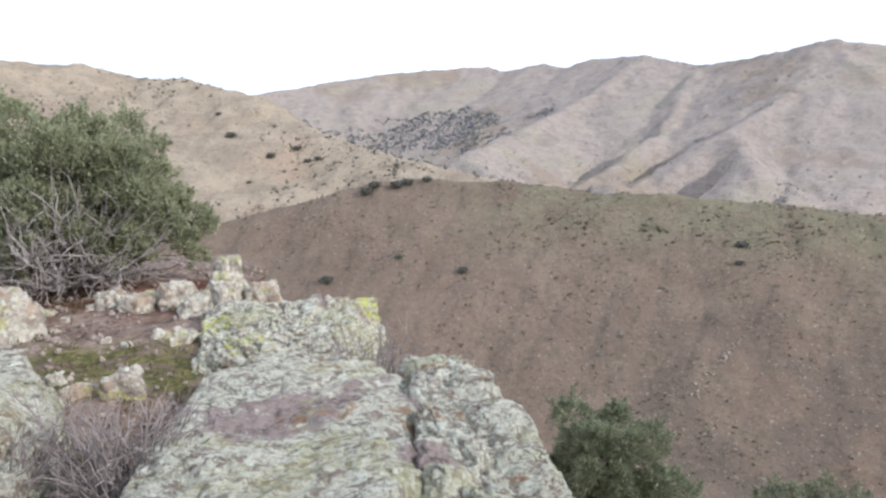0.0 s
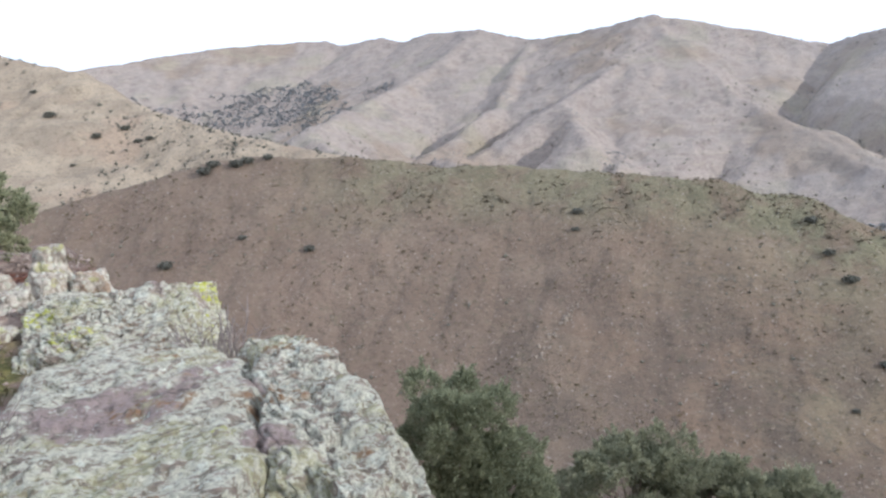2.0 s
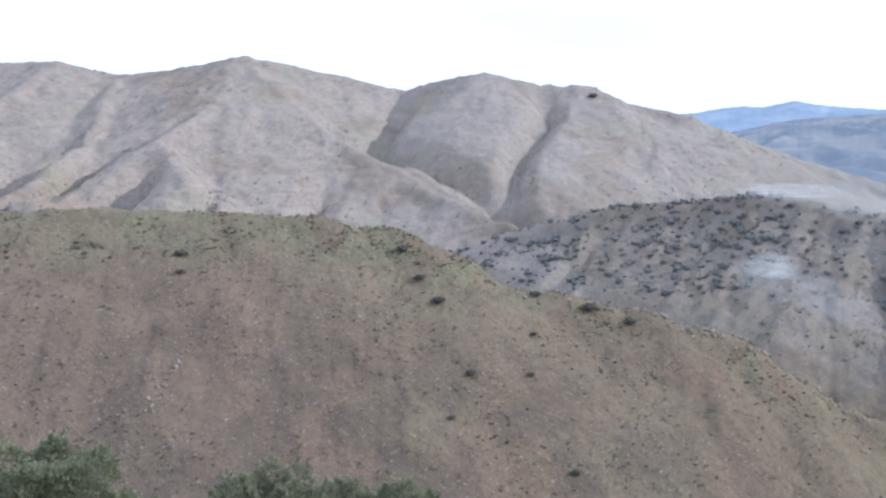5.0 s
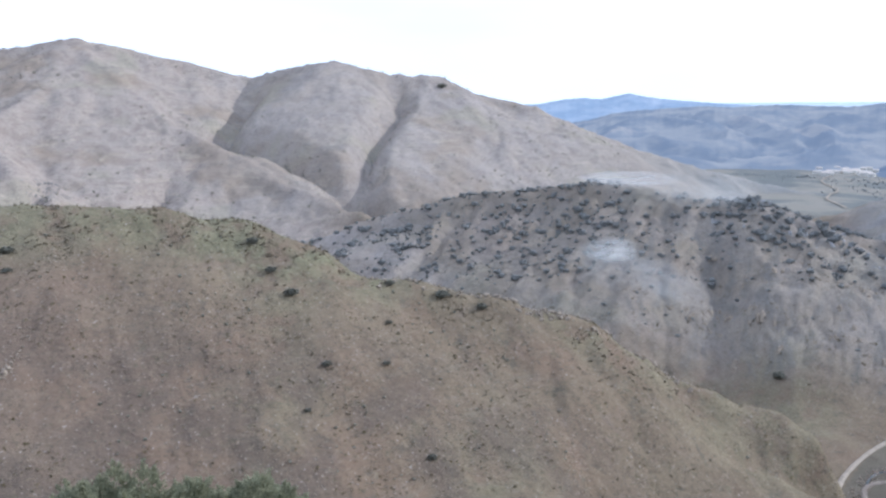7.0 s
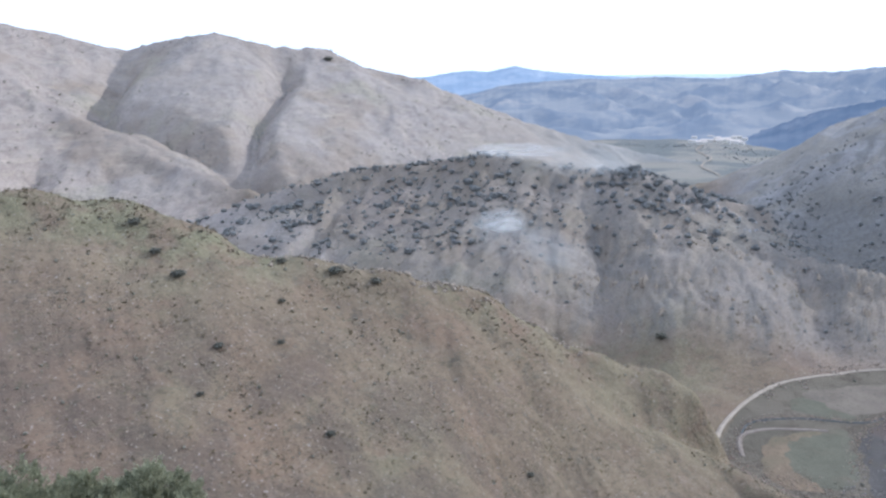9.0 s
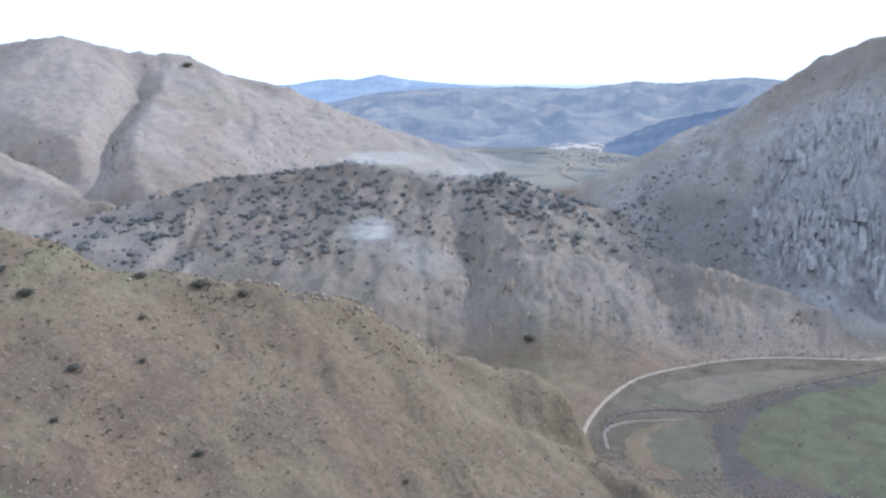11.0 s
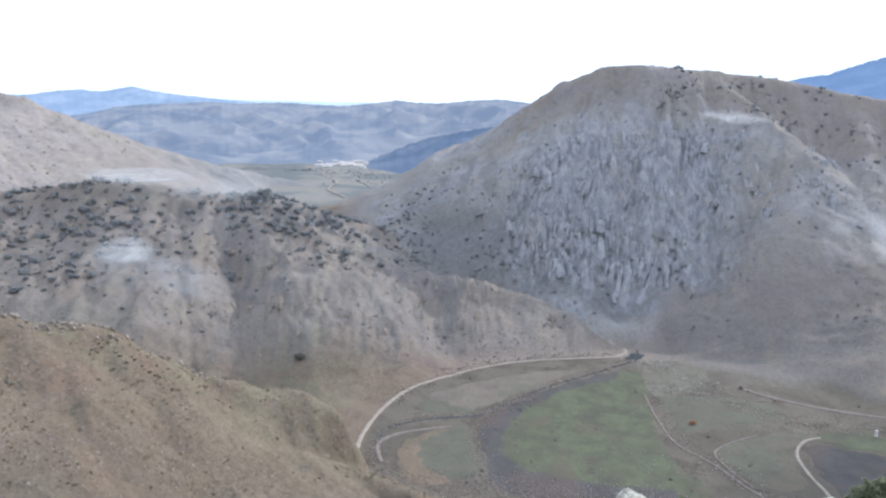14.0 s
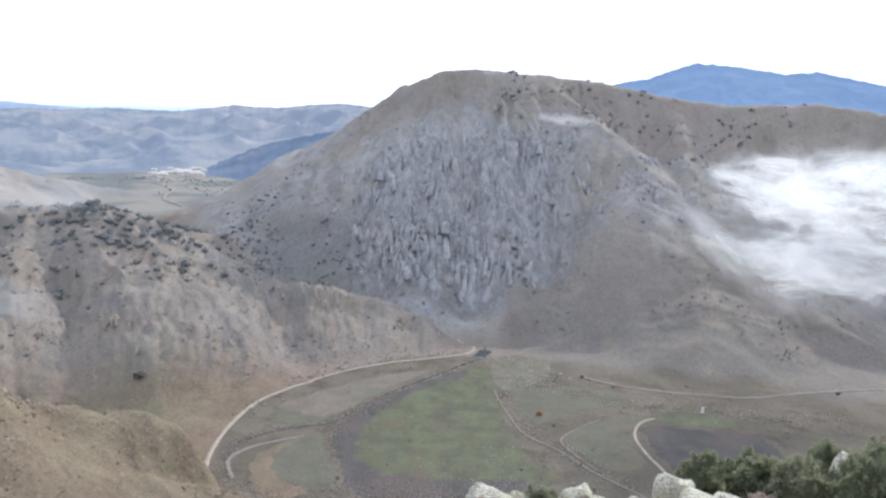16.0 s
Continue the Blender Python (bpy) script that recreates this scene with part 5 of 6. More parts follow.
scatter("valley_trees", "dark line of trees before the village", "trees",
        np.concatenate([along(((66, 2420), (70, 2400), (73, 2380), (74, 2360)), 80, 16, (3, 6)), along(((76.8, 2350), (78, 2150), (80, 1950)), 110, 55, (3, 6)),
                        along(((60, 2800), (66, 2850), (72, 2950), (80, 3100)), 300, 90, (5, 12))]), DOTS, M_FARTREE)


def shrub_thing(place, size, label, name="juniper_shrub", group="hillside junipers", proto={}):
    """A single dark shrub with a short trunk; later ones are copies of the first of their name."""
    x, y, z = place
    place = Matrix.Translation((x, y, z)) @ Matrix.Rotation(x + y, 4, "Z")
    if name in proto:
        k = size / proto[name].scale[0]
        return tagged(copy_thing(proto[name], place @ Matrix.Diagonal((k, k, k, 1))), label)
    root = tagged(new(name), label, "shrub", group)
    v, f = shrub_shape(90 + len(proto), 170)
    mat = M_ORANGE if name == "orange_bush" else M_SHRUB
    part("crown", tri_mesh("crown", v, f, mat), root)
    part("trunk", tri_mesh("trunk", *tube([(0, 0, -0.1), (0.02, 0, 0.1), (0, 0.03, 0.25)], (0.05, 0.045, 0.03), 6), M_BARK), root)
    root.matrix_basis = place @ Matrix.Diagonal((size, size, size * 0.85, 1))
    proto[name] = root
    return root


M_ORANGE = leaf_material("orange_leaves", (0.34, 0.2, 0.13), (0.48, 0.28, 0.18))
SINGLE = ((35.9, 371, 5), (37.1, 353, 4.2), (38.5, 338, 5.2), (49.3, 370, 5.8), (52.2, 369, 4.8), (45.4, 339, 2.8), (40.8, 303, 3.6), (45.2, 310, 2.8), (45.5, 371, 4.2), (39.3, 280, 2.4), (48.5, 270, 3.2), (20.6, 363, 4.6), (20.5, 351, 3.4),
          (-5.3, 417, 6.5), (-4.7, 420, 6), (-3.2, 417, 6.5), (-2.4, 419, 6), (-1, 418, 4.8), (-8.4, 356, 5.8), (-3.2, 361, 3.4), (1.4, 350, 4.6))
for az, dist, size in SINGLE:
    p = compass(az, dist)
    shrub_thing((p.x, p.y, drop_to_ground(p.x, p.y)), size, "dark rounded juniper shrub on the brown hillside")
for az, dist, size in ((-18.4, 719, 5), (-15.1, 764, 5), (-14.4, 717, 8), (-9.3, 670, 6), (-8.6, 667, 5.5), (-10, 688, 7), (-11.8, 674, 7), (-13.4, 640, 3.5), (-18.2, 660, 3.6)):
    p = compass(az, dist)
    shrub_thing((p.x, p.y, drop_to_ground(p.x, p.y)), size, "dark juniper shrub on the golden hill")
for az, dist, size in ((72.9, 580, 7.5), (49.4, 1622, 15), (80.5, 319, 3.4), (63.7, 296, 2.6)):
    p = compass(az, dist)
    shrub_thing((p.x, p.y, drop_to_ground(p.x, p.y)), size, "lone dark evergreen shrub on a bare slope")
p = compass(101.6, 522)
shrub_thing((p.x, p.y, drop_to_ground(p.x, p.y)), 4.6, "orange-red leafed bush beside the stream track", "orange_bush", "valley bushes")
for az, dist in ((104.6, 606), (121.5, 640)):
    p = compass(az, dist)
    shrub_thing((p.x, p.y, drop_to_ground(p.x, p.y)), 3.2, "dark shrub beside the dirt track", "track_bush", "valley bushes")

# pale stone runs on the near spur
def outcrop(name, nodes, n, spread, size, label, material=None):
    p = spline(nodes, 20)
    q = p[pr.randint(0, len(p), n)] + pr.normal(0, spread, (n, 2))
    z = ground_at(q[:, 0], q[:, 1])
    base, f = cube_sphere(2)
    base = base / np.linalg.norm(base, axis=1)[:, None]
    pieces = []
    for (x, y), h in zip(q, z):
        s = pr.uniform(size[0], size[1])
        v = base * s * pr.uniform(0.5, 1.1, 3) * (1 + 0.5 * pr.uniform(-1, 1, (len(base), 1)))
        pieces.append((v + np.array([x, y, h + 0.15 * s]), f))
    v, f = join(pieces)
    return tagged(new(name, tri_mesh(name, v, f, material or M_PALESTONE)), label, "stones", kind="stuff")


M_STONEFIELD = plain("weathered_pale_stones", (0.25, 0.22, 0.18), (0.36, 0.325, 0.27), 0.8)
M_PALESTONE = plain("pale_stones", (0.21, 0.17, 0.135), (0.33, 0.275, 0.215), 0.8)
outcrop("stone_run", ((21.4, 318), (20.6, 309), (20.2, 303), (19.4, 297), (18.4, 289), (17.9, 283)), 70, 1.1, (0.3, 0.85), "run of pale stones down the brown hillside")
outcrop("stone_path", ((-14.9, 555), (-13.8, 572), (-12.7, 588)), 70, 1.4, (0.5, 1.3), "pale stones beside a path on the golden hill")
outcrop("spur_stones", ((-20, 300), (0, 300), (20, 320), (40, 320), (60, 330), (76, 350)), 260, 45, (0.2, 0.6), "loose pale stones over the hillside")
outcrop("crest_rocks", ((44, 372), (50, 380), (57, 384), (60, 392), (63, 396), (67, 400)), 150, 5, (0.5, 1.6), "small outcrops along the spur's crest")
outcrop("stony_slope", ((98, 640), (99.5, 640), (101, 620), (102.5, 600), (100.5, 585), (99, 590)), 300, 8, (0.4, 1.2), "loose pale stones at the foot of the spur", M_STONEFIELD)
outcrop("road_bank_stones", ((79.5, 520), (83.8, 584), (88, 618), (93, 645), (96, 660)), 260, 5, (0.3, 1.2), "pale stones on the bank above the road")


# ---- crags ----
def crag_rock():
    k = Mat("weathered_crag", 0.95, 0.08)
    # Same rock greys as the cliff ground, haze lift included.
    col = k.mix(k.step(k.noise(0.16, 7, 0.7, (1, 1, 0.3)), 0.36, 0.62), (0.23, 0.226, 0.232), (0.37, 0.357, 0.348))
    col = k.mix(k.math("MULTIPLY", k.step(k.noise(0.03, 4, 0.6), 0.55, 0.66), 0.3), col, (0.37, 0.3, 0.265))
    col = k.mix(k.math("MULTIPLY", k.step(k.island(), 0.45, 1.0), 0.55), col, (0.2, 0.2, 0.205))
    col = k.mix(k.math("MULTIPLY", k.step(k.noise(0.5, 5, 0.7), 0.55, 0.68), 0.5), col, (0.17, 0.165, 0.155))
    k.color(col)
    k.bump(k.noise(0.4, 6, 0.7, (1, 1, 0.4)), 0.7, 1.2)
    return k.m


M_CRAG = crag_rock()


SLAB_FACES = np.array([(r * 6 + k, r * 6 + (k + 1) % 6, (r + 1) * 6 + (k + 1) % 6, (r + 1) * 6 + k) for r in range(3) for k in range(6)]
                      + [(18, 19, 20, 23), (20, 21, 22, 23)])


def slab(rng, w, h, lean):
    """A six-sided, angular rock slab with a broken slanting top, leaning back into its slope."""
    ang = (np.arange(6) + rng.uniform(-0.3, 0.3, 6)) * math.pi / 3
    rad = rng.uniform(0.75, 1.2, 6)
    ring = np.stack([np.cos(ang) * rad * w, np.sin(ang) * rad * w * 1.2], 1)
    slant = rng.normal(0, 0.25, 2)
    rows = []
    for z, k in ((-1.1, 1.3), (0.1, 1.0), (0.65, rng.uniform(0.8, 1.0)), (1.0, rng.uniform(0.3, 0.7))):
        p = ring * k + rng.normal(0, 0.09 * w, (6, 2))
        zz = np.full(6, z * h) + (p @ slant if z > 0.5 else 0)
        rows.append(np.column_stack([p[:, 0], p[:, 1] + zz * lean, zz]))
    return np.concatenate(rows)


def crags(name, label, n, az, dist, upper, lower, wide, tall, scale, lo, salt, seed, material=None):
    """Upright ribs and pinnacles of rock standing out of a steep face, between two heights that vary with bearing."""
    rng = np.random.RandomState(seed)
    out, tries = [], 0
    while len(out) < n and tries < 40:
        tries += 1
        a = rng.uniform(az[0], az[1], n)
        r = rng.uniform(dist[0], dist[1], n)
        x, y = r * np.sin(np.radians(a)), r * np.cos(np.radians(a))
        z = ground_at(x, y)
        up, dn = (np.interp(a, [p[0] for p in line], [p[1] for p in line]) for line in (upper, lower))
        ok = (z < up) & (z > dn) & (fbm(x / scale, y / scale, 2, salt) > lo + rng.uniform(-0.25, 0.25, n))
        for i in np.nonzero(ok)[0][:n - len(out)]:
            big = rng.uniform(0, 1) ** 1.6
            w = wide[0] + (wide[1] - wide[0]) * big
            h = (tall[0] + (tall[1] - tall[0]) * big) * rng.uniform(0.75, 1.25)
            t = -math.radians(a[i]) + rng.normal(0, 0.3)
            c, s = math.cos(t), math.sin(t)
            # a jointed buttress: one tall slab and lower ones leaning on it
            for k in range(rng.randint(2, 5)):
                u, hh = w * rng.uniform(0.45, 0.9), h * (1.0 if k == 0 else rng.uniform(0.35, 0.85))
                q = slab(rng, u, hh, rng.uniform(0.45, 0.62))
                q[:, 0] += (0 if k == 0 else rng.normal(0, 1.1) * w)
                q[:, 1] += (0 if k == 0 else rng.uniform(-1.2, 0.3) * w)
                out.append((np.column_stack([q[:, 0] * c - q[:, 1] * s + x[i], q[:, 0] * s + q[:, 1] * c + y[i], q[:, 2] + z[i] - 0.3 * hh]), SLAB_FACES))
    v, f = join(out)
    return tagged(new(name, tri_mesh(name, v, f, material or M_CRAG)), label, "crags", kind="stuff")


crags("mountain_crags", "pale grey rock ribs and pinnacles on the steep mountain face", 430, (86, 103), (720, 1010),
      ((86.3, -86), (89.1, -36), (92.4, -8), (94.7, -14), (98.4, -4), (101.7, -28), (103, -60)), ((86, -116), (90.2, -147), (93.5, -186), (98.8, -180), (102.2, -120)),
      (2.0, 5.0), (6, 17), 55, -0.05, 91, 61)
crags("shoulder_crags", "grey rock ribs on the shoulder of the mountain", 130, (100, 109), (790, 1000), ((100, -30), (104, -25), (109, -45)), ((100, -120), (104, -105), (109, -100)),
      (1.4, 3.6), (4, 11), 40, 0.0, 93, 64)
crags("hill_crags", "small pale rock outcrops on the brown hill face", 260, (62, 92), (600, 770), ((62, -110), (75, -130), (84, -160), (92, -182)), ((62, -190), (92, -196)),
      (0.8, 2.1), (1.4, 4.5), 40, 0.1, 97, 62, M_PALESTONE)
crags("crest_crags", "pale boulders among the oaks on the hill crest", 90, (68, 79), (770, 860), ((68, -88), (80, -100)), ((68, -135), (80, -150)),
      (0.8, 2.2), (1.0, 3.0), 30, 0.0, 99, 63)

# ---- rocks, junipers and clutter close by ----
boulder("boulder", ((-0.31, 4.8, 0.27), (0.19, 4.86, 0.35), (0.53, 2.6, 0.2), (-0.08, 2.3, 0.3)), ((-0.4, 4.9, -2.0), (0.5, 4.9, -2.2), (0.78, 2.2, -1.8), (-0.2, 2.0, -1.2)),
        "grey-green lichen-covered boulder at the edge of the drop", 120, 0.05, 0.035, 3, 14.0)
boulder("boulder", ((-1.5, 5.1, 0.14), (-0.2, 5.05, 0.18), (-0.1, 2.3, 0.32), (-1.2, 2.2, 0.28)), ((-1.7, 5.3, -1.2), (-0.18, 5.0, -1.8), (-0.08, 2.0, -1.2), (-1.3, 2.0, -0.7)),
        "flat lichen-crusted boulder with a bare pinkish patch", 120, 0.035, 0.03, 9, 14.0)
boulder("boulder", ((-1.95, 6.65, 0.2), (-0.58, 6.62, 0.33), (-0.5, 4.95, 0.12), (-1.7, 5.0, 0.1)), ((-2.05, 6.8, -1.2), (-0.25, 6.7, -2.4), (-0.2, 4.7, -1.8), (-1.75, 4.8, -0.9)),
        "pale lichened boulder with bright yellow lichen on its edge", 120, 0.06, 0.045, 17, 14.0)
boulder("boulder", ((-3.6, 4.6, 0.6), (-1.95, 3.95, 0.46), (-1.62, 2.9, 0.24), (-2.4, 2.4, 0.5)), ((-3.9, 4.8, -0.6), (-1.95, 4.1, -0.6), (-1.6, 2.6, -0.6), (-2.4, 2.2, -0.6)),
        "grey lichened rock beside the twiggy shrub", 70, 0.05, 0.03, 25, 12.0)
for x, y, w, d, h, turn, salt, label in (
        (-2.05, 7.5, 0.36, 0.3, 0.4, 0.3, 41, "upright pale stone with olive lichen"), (-1.95, 7.1, 0.34, 0.3, 0.24, 0.8, 42, "rust-stained stone in the outcrop"),
        (-1.62, 7.15, 0.36, 0.3, 0.22, 0.1, 43, "round stone with green lichen"), (-2.35, 7.0, 0.42, 0.32, 0.26, 0.5, 44, "pale broken stone beside the juniper"),
        (-2.65, 6.85, 0.34, 0.3, 0.2, 1.1, 45, "pale broken stone beside the juniper"), (-2.95, 6.95, 0.3, 0.26, 0.2, 0.2, 46, "small pale stone on red litter"),
        (-2.1, 6.6, 0.4, 0.3, 0.22, 0.4, 47, "yellow-lichened stone in the outcrop"), (-4.25, 6.7, 0.95, 0.7, 0.62, 0.2, 48, "large pale stone with orange lichen"),
        (-3.55, 6.0, 0.85, 0.6, 0.42, -0.5, 49, "tilted stone with rust and pale lichen"), (-4.1, 6.0, 0.6, 0.5, 0.3, 0.9, 50, "low stone with pale lichen"),
        (-1.93, 4.62, 0.32, 0.24, 0.2, 0.4, 51, "small pointed pale stone on moss"), (-2.2, 4.6, 0.24, 0.2, 0.1, 0.9, 52, "small pale stone on moss"),
        (-2.45, 4.85, 0.14, 0.12, 0.1, 0.1, 53, "small white stone on moss"), (-1.95, 5.75, 0.4, 0.3, 0.12, 0.6, 54, "flat lichened stone half buried in soil")):
    z = min(0.0, drop_to_ground(x, y))
    stone(x, y, z, w, d, 0.85 * (h - z), turn, salt, label, cells=20, material=M_STONE)
heap = np.random.RandomState(78)
for k in range(26):
    x = heap.uniform(-3.1, -1.65)
    y = 7.05 + 0.18 * (x + 3.1) + heap.normal(0, 0.16)
    w = 0.07 * 2.6 ** heap.uniform(0, 1)
    z = min(0.0, drop_to_ground(x, y))
    stone(x, y, z, w * 1.3, w, w * heap.uniform(0.5, 0.9), heap.uniform(0, 3), 300 + k, "small broken lichened stone beside the juniper", cells=8, material=M_STONE)
for k in range(14):
    x, y = heap.uniform(-3.6, -1.9), heap.uniform(5.6, 6.9)
    w = 0.06 * 2.4 ** heap.uniform(0, 1)
    stone(x, y, min(0.0, drop_to_ground(x, y)), w * 1.3, w, w * 0.5, heap.uniform(0, 3), 340 + k, "small loose stone lying on reddish soil", cells=8, material=M_STONE)

juniper("juniper_bush", "large dense green juniper bush with grey dead branches", (-3.7, 8.1, 0), (-3.75, 8.1, 0.95), (1.05, 0.95, 0.85), 150, 34000, 5, 0.04, dead=80,
        mounds=((0.3, (-3.0, 8.3, 0.5), (0.52, 0.7, 0.5)), (0.12, (-4.5, 8.1, 0.7), (0.6, 0.7, 0.7))))
juniper("juniper_bush", "dense green juniper growing below the boulders", (2.35, 10.7, drop_to_ground(2.35, 10.7)), (2.1, 10.7, -3.55), (0.95, 0.95, 1.2), 90, 22000, 6, 0.048, material=M_JUNIPER_SHADED, mounds=((0.45, (2.7, 10.6, -4.1), (0.85, 0.9, 0.95)),))
juniper("juniper_bush", "spreading green juniper growing down the slope", (3.0, 10.2, drop_to_ground(3.0, 10.2)), (3.15, 10.3, -4.75), (0.8, 0.85, 0.8), 50, 9500, 7, 0.05, material=M_JUNIPER_SHADED)
M_GREYGREEN = leaf_material("grey_green_leaves", (0.17, 0.175, 0.115), (0.34, 0.34, 0.225))
for az, dist, top, wide, seed in ((25.0, 13.0, -24.0, 1.6, 8), (29.5, 13.4, -24.9, 1.6, 9), (34.3, 13.8, -25.2, 1.5, 10)):
    p = compass(az, dist)
    z1 = 1.6 + dist * math.tan(radians(top))
    g = drop_to_ground(p.x, p.y)
    juniper("juniper_bush", "grey-green bush lower down the slope", (p.x, p.y, g), (p.x, p.y, z1 - 0.95), (wide, 1.0, 0.75), 50, 7500, seed, 0.06, material=M_GREYGREEN)

# ledge with small junipers further down the ridge
def ledge_bush(az, dist, low, top, wide, seed, label, mat=None, n=2600):
    p = compass(az, dist)
    z0, z1 = (1.6 + dist * math.tan(radians(e)) for e in (low, top))
    g = drop_to_ground(p.x, p.y)
    h = (z1 - z0) / 2
    juniper("ledge_juniper", label, (p.x, p.y, g), (p.x, p.y, (z0 + z1) / 2 - 0.15 * h), (wide, wide * 0.9, h * 1.05), 80, n * 3, seed, 0.06, "ledge junipers", mat or M_JUNIPER_SHADED)


ledge_bush(113.8, 20, -26.2, -21.9, 0.55, 21, "small upright dark juniper among pale rocks", None, 1600)
ledge_bush(117.0, 20.5, -25.6, -21.9, 0.95, 22, "low green juniper among pale rocks")
ledge_bush(119.6, 20, -26.0, -21.6, 1.1, 23, "grey-green bush on the rocky ledge", M_GREYGREEN)
ledge_bush(121.8, 21.5, -25.8, -19.6, 0.8, 24, "dark upright juniper beside a pale rock")
ledge_bush(124.6, 19.5, -26.2, -19.9, 0.95, 25, "dense dark juniper on the rocky ledge", None, 3600)
ledge_bush(102.6, 17, -27.6, -26.0, 0.5, 26, "low green bush between the pale rocks", M_GREYGREEN, 1600)
ledge_bush(118.2, 18.6, -25.8, -24.4, 0.5, 27, "low dry bush on the rocky ledge", M_BROWNSCRUB, 1200)
for az, dist, top, w, h, salt in ((98.9, 16.5, -26.2, 1.0, 1.5, 61), (101.0, 16.8, -26.4, 0.7, 1.2, 62), (105.0, 17.2, -25.4, 0.8, 1.6, 63), (106.8, 17.5, -26.0, 0.5, 1.2, 64), (109.6, 17.8, -25.4, 0.6, 1.3, 65),
                                  (111.9, 19, -24.0, 0.9, 1.6, 66), (114.2, 18, -25.2, 1.2, 1.4, 67), (116.4, 18, -24.8, 1.1, 1.4, 68), (119.6, 17.6, -25.0, 1.2, 1.5, 69), (122.7, 20.6, -20.7, 0.55, 2.6, 70),
                                  (122.0, 17.4, -25.0, 1.0, 1.4, 71), (125.2, 17.0, -25.2, 1.0, 1.4, 72)):
    p = compass(az, dist)
    zt = 1.6 + dist * math.tan(radians(top)) + 0.03 * h
    stone(p.x, p.y, zt - h, w * 1.35, w * 1.1, h, -radians(az), salt, "pale lichened rock on the ledge below", "ledge_rock", 30, 0.05, "ledge rocks")


def twiggy_shrub(base, label, count, height, seed, name="twiggy_shrub"):
    rng = np.random.RandomState(seed)
    root = tagged(new(name), label, "shrub")
    root.location = base
    for _ in range(count):
        a, lean = rng.uniform(0, 6.28), rng.uniform(0.1, 0.85)
        pts = bent(rng, (0.16 * math.cos(a) * rng.uniform(0, 1), 0.16 * math.sin(a) * rng.uniform(0, 1), -0.05), (math.cos(a) * lean, math.sin(a) * lean, 1.0), height * rng.uniform(0.6, 1.15), 6, 0.13)
        stem = [tube(pts, np.linspace(0.006, 0.002, 7), 4)]
        for _ in range(4):
            q = pts[rng.randint(2, 6)]
            stem.append(tube(bent(rng, q, (pts[-1] - pts[0]) + rng.normal(0, 0.25, 3), height * rng.uniform(0.2, 0.45), 4, 0.2), np.linspace(0.003, 0.0012, 5), 4))
        part("stem", tri_mesh("stem", *join(stem), M_TWIG, True), root)
    return root


twiggy_shrub((-1.42, 3.3, 0.0), "leafless purple-brown twiggy shrub between rocks", 90, 0.5, 31)
twiggy_shrub((-1.9, 3.2, 0.05), "leafless grey-brown twiggy shrub between rocks", 60, 0.42, 32)
twiggy_shrub((-0.42, 5.15, -0.1), "small dry weed at the boulder's edge", 36, 0.42, 33, "dry_weed")


M_PEBBLE = plain("pebble_stone", (0.22, 0.17, 0.145), (0.36, 0.3, 0.26), 9)


def pebbles():
    rng = np.random.RandomState(44)
    n = 900
    x, y = rng.uniform(-4.8, -1.1, n), rng.uniform(3.2, 9.5, n)
    z = ground_at(x, y)
    base, f = cube_sphere(2)
    base = base / np.linalg.norm(base, axis=1)[:, None]
    out = []
    for i in range(n):
        s = 0.007 * (5 ** rng.uniform(0, 1))
        v = base * s * rng.uniform(0.6, 1.3, 3) * (1 + 0.2 * rng.normal(0, 1, (len(base), 1)))
        out.append((v + np.array([x[i], y[i], z[i] + 0.3 * s]), f))
    v, f = join(out)
    tagged(new("pebbles", tri_mesh("pebbles", v, f, M_PEBBLE)), "loose pale pebbles on reddish soil", "pebbles", kind="stuff")


pebbles()


def ground_cover():
    rng = np.random.RandomState(45)
    x, y = rng.uniform(-4.6, -1.0, 2600), rng.uniform(3.0, 9.6, 2600)
    keep = fbm(x * 0.9, y * 0.9, 3, 12) > -0.1
    x, y = x[keep], y[keep]
    z = ground_at(x, y)
    d = ball_points(rng, len(x))
    d[:, 2] = np.abs(d[:, 2]) + 0.5
    v, f = blades(rng, np.column_stack([x, y, z]), d, np.full(len(x), 0.05), 4, 0.12)
    tagged(new("dry_grass", tri_mesh("dry_grass", v, f, M_TUFT)), "short dry grass blades on the soil", "grass", kind="stuff")


ground_cover()


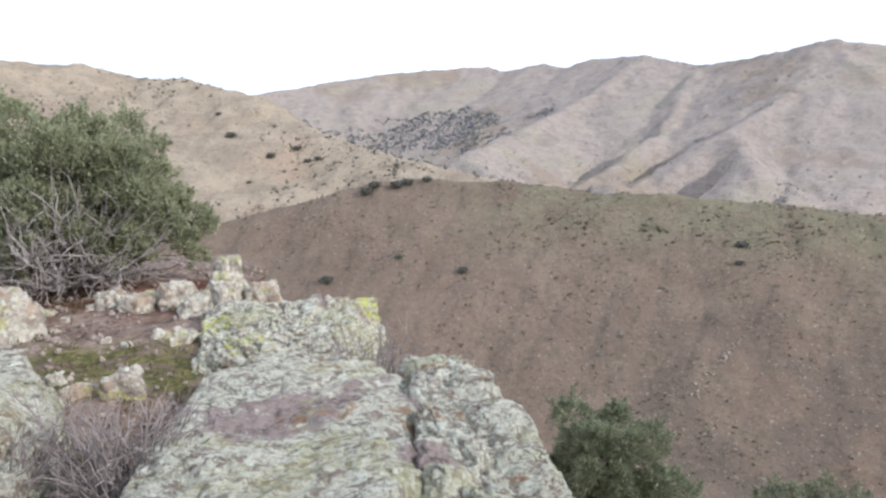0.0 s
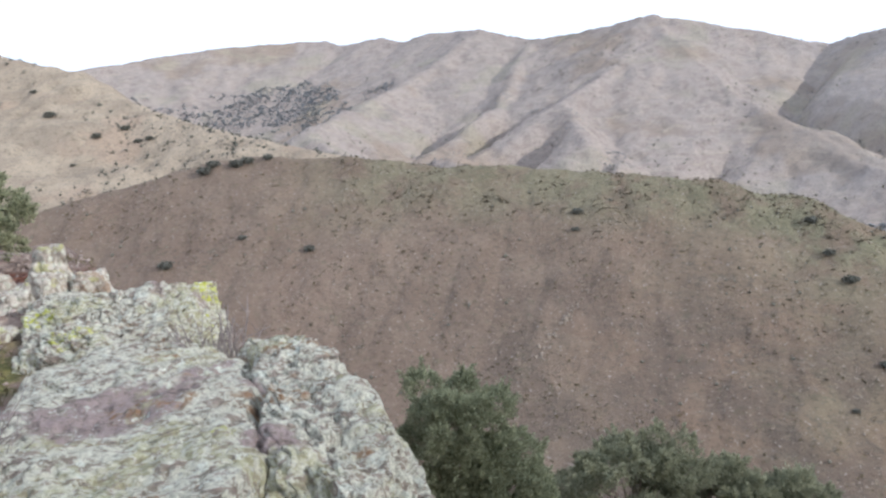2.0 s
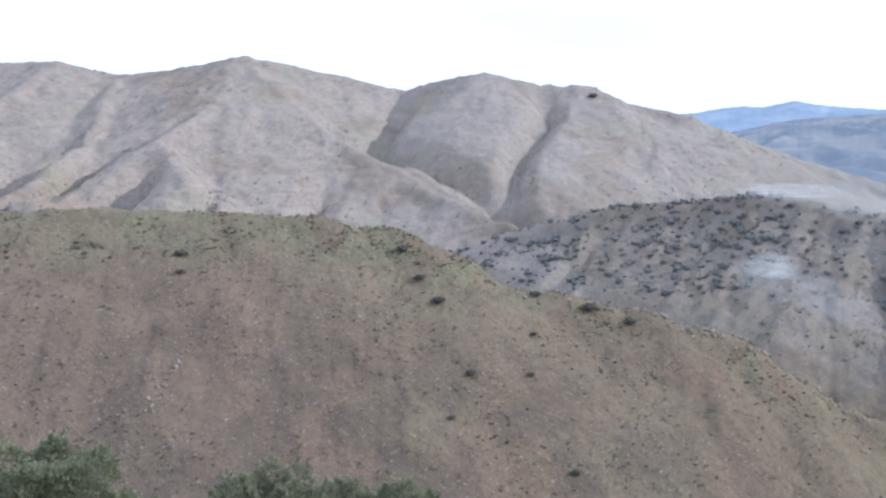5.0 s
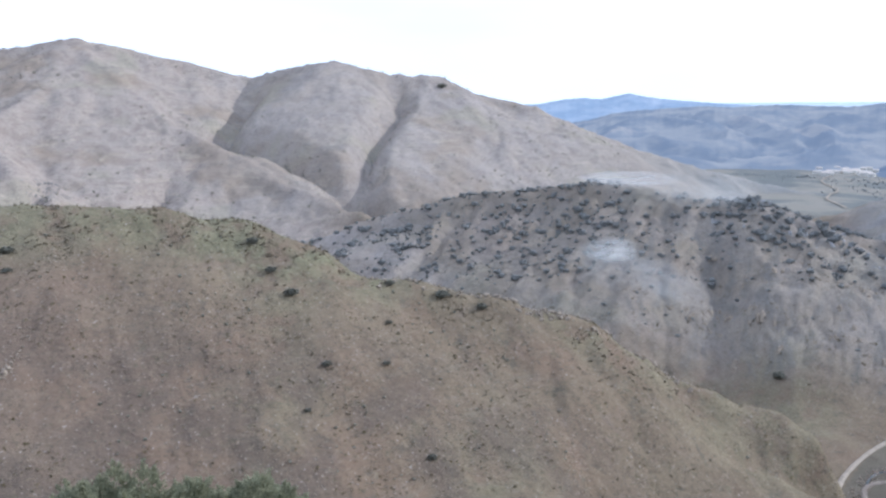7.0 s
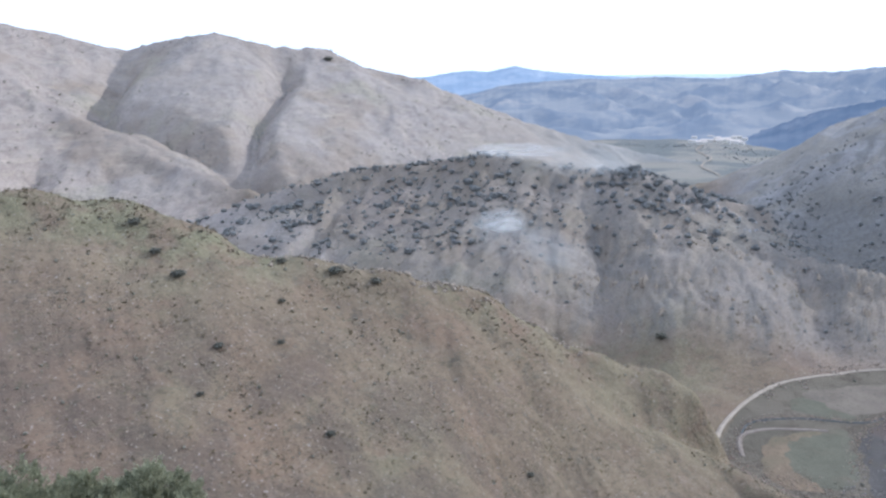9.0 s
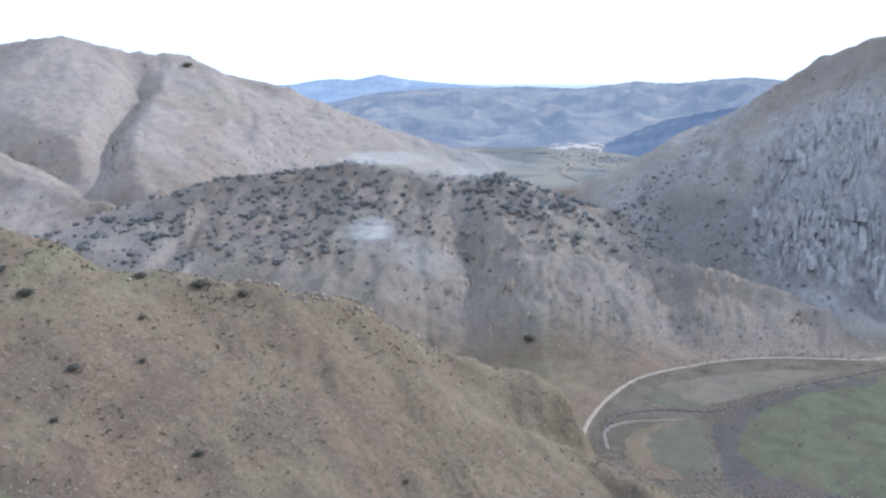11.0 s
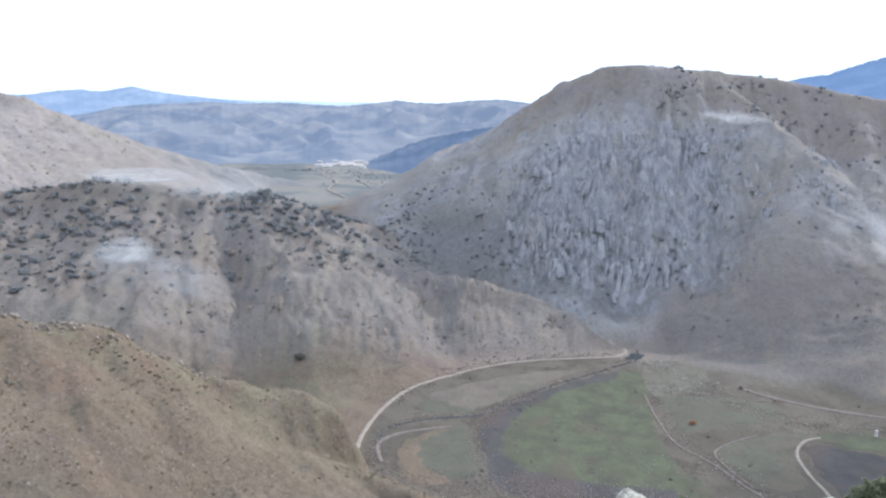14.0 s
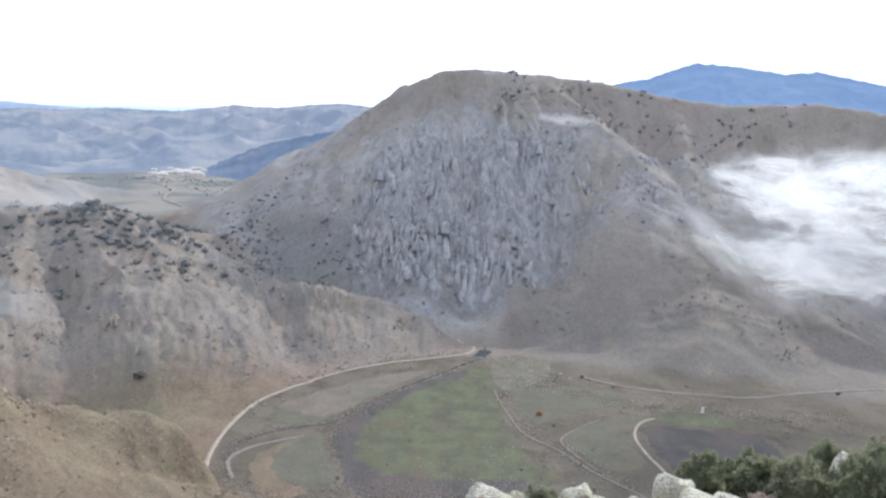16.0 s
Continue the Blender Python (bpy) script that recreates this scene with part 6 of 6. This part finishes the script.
# ---- low cloud ----
def cloud_material(name, dense, scale, salt):
    ragged = scale > 2.8
    k = Mat(name, 1.0, 0.0)
    k.n.remove(k.b)
    out = k.n["Material Output"]
    sep = k.n.new("ShaderNodeSeparateXYZ")
    k.l.new(k.co, sep.inputs["Vector"])
    r2 = k.math("ADD", k.math("POWER", sep.outputs["X"], 2.0), k.math("POWER", sep.outputs["Z"], 2.0))
    edge = k.step(r2, 0.95, 0.0)
    n = k.n.new("ShaderNodeTexNoise")
    n.inputs["Scale"].default_value, n.inputs["Detail"].default_value, n.inputs["Roughness"].default_value = scale, 6.0, 0.56
    n.inputs["Distortion"].default_value = 0.4
    mp = k.n.new("ShaderNodeMapping")
    mp.inputs["Location"].default_value = (salt, salt * 0.7, 0)
    mp.inputs["Scale"].default_value = (0.75, 0.4, 1.35)
    k.l.new(k.co, mp.inputs["Vector"])
    k.l.new(mp.outputs["Vector"], n.inputs["Vector"])
    body = k.math("MULTIPLY", edge, k.math("ADD", k.math("MULTIPLY", n.outputs["Fac"], 4.4 if ragged else 2.6), -1.42 if ragged else -0.6))
    alpha = k.math("MULTIPLY", k.step(body, 0.0, 1.5), dense)
    a, b, c = k.n.new("ShaderNodeBsdfDiffuse"), k.n.new("ShaderNodeBsdfTranslucent"), k.n.new("ShaderNodeBsdfTransparent")
    for s in (a, b):
        s.inputs["Color"].default_value = (0.87, 0.87, 0.86, 1)
    m1, m2 = k.n.new("ShaderNodeMixShader"), k.n.new("ShaderNodeMixShader")
    m1.inputs["Fac"].default_value = 0.5
    k.l.new(a.outputs["BSDF"], m1.inputs[1])
    k.l.new(b.outputs["BSDF"], m1.inputs[2])
    k.l.new(alpha, m2.inputs["Fac"])
    k.l.new(c.outputs["BSDF"], m2.inputs[1])
    k.l.new(m1.outputs["Shader"], m2.inputs[2])
    k.l.new(m2.outputs["Shader"], out.inputs["Surface"])
    return k.m


def wisp(az, el, dist, wide, tall, label, dense, scale, salt, lean=0.0):
    """A thin bank of low cloud, wide and tall in metres, at a bearing and elevation."""
    q, f = cube_sphere(14)
    q = q / np.linalg.norm(q, axis=1)[:, None]
    p = q * (1 + 0.10 * noise3(q, 2.2, salt, 3))[:, None]
    ob = new("low_cloud", tri_mesh("low_cloud", p, f, cloud_material("mist", dense, scale, salt), True))
    c = compass(az, dist, 1.6 + dist * math.tan(radians(el)))
    ob.matrix_world = Matrix.Translation(c) @ Matrix.Rotation(-radians(az), 4, "Z") @ Matrix.Rotation(radians(lean), 4, "Y") @ Matrix.Diagonal((wide / 2, tall / 3, tall / 2, 1))
    return tagged(ob, label, "cloud", "low clouds", "stuff")


wisp(61.4, -10.2, 690, 66, 28, "small white puff of low cloud against the hill", 0.62, 1.5, 3)
wisp(62.2, -11.4, 692, 110, 50, "faint veil of mist round the puff", 0.2, 1.3, 5, 10)
wisp(65.2, -12.2, 670, 110, 40, "thin grey mist drifting below the puff", 0.2, 1.4, 8, 20)
wisp(62.6, -5.2, 800, 130, 22, "thin white streak of mist on the hill crest", 0.5, 2.2, 13)
wisp(66.5, -6.2, 790, 130, 26, "faint mist along the hill crest", 0.25, 2.0, 15, 6)
wisp(102.6, -0.5, 940, 90, 18, "thin white streak of mist near the mountain top", 0.4, 2.4, 19, 6)
wisp(120.2, -7.0, 700, 230, 165, "large bright bank of low cloud before the mountain", 0.85, 3.0, 27)
wisp(116.3, -4.6, 720, 150, 70, "ragged bright wisp of low cloud", 0.6, 3.2, 35, 10)
wisp(122.8, -4.3, 740, 130, 70, "bright ragged edge of the cloud bank", 0.85, 3.0, 41, -8)
wisp(113.2, -8.6, 690, 110, 34, "thin trailing wisp below the cloud bank", 0.32, 2.0, 47, 46)
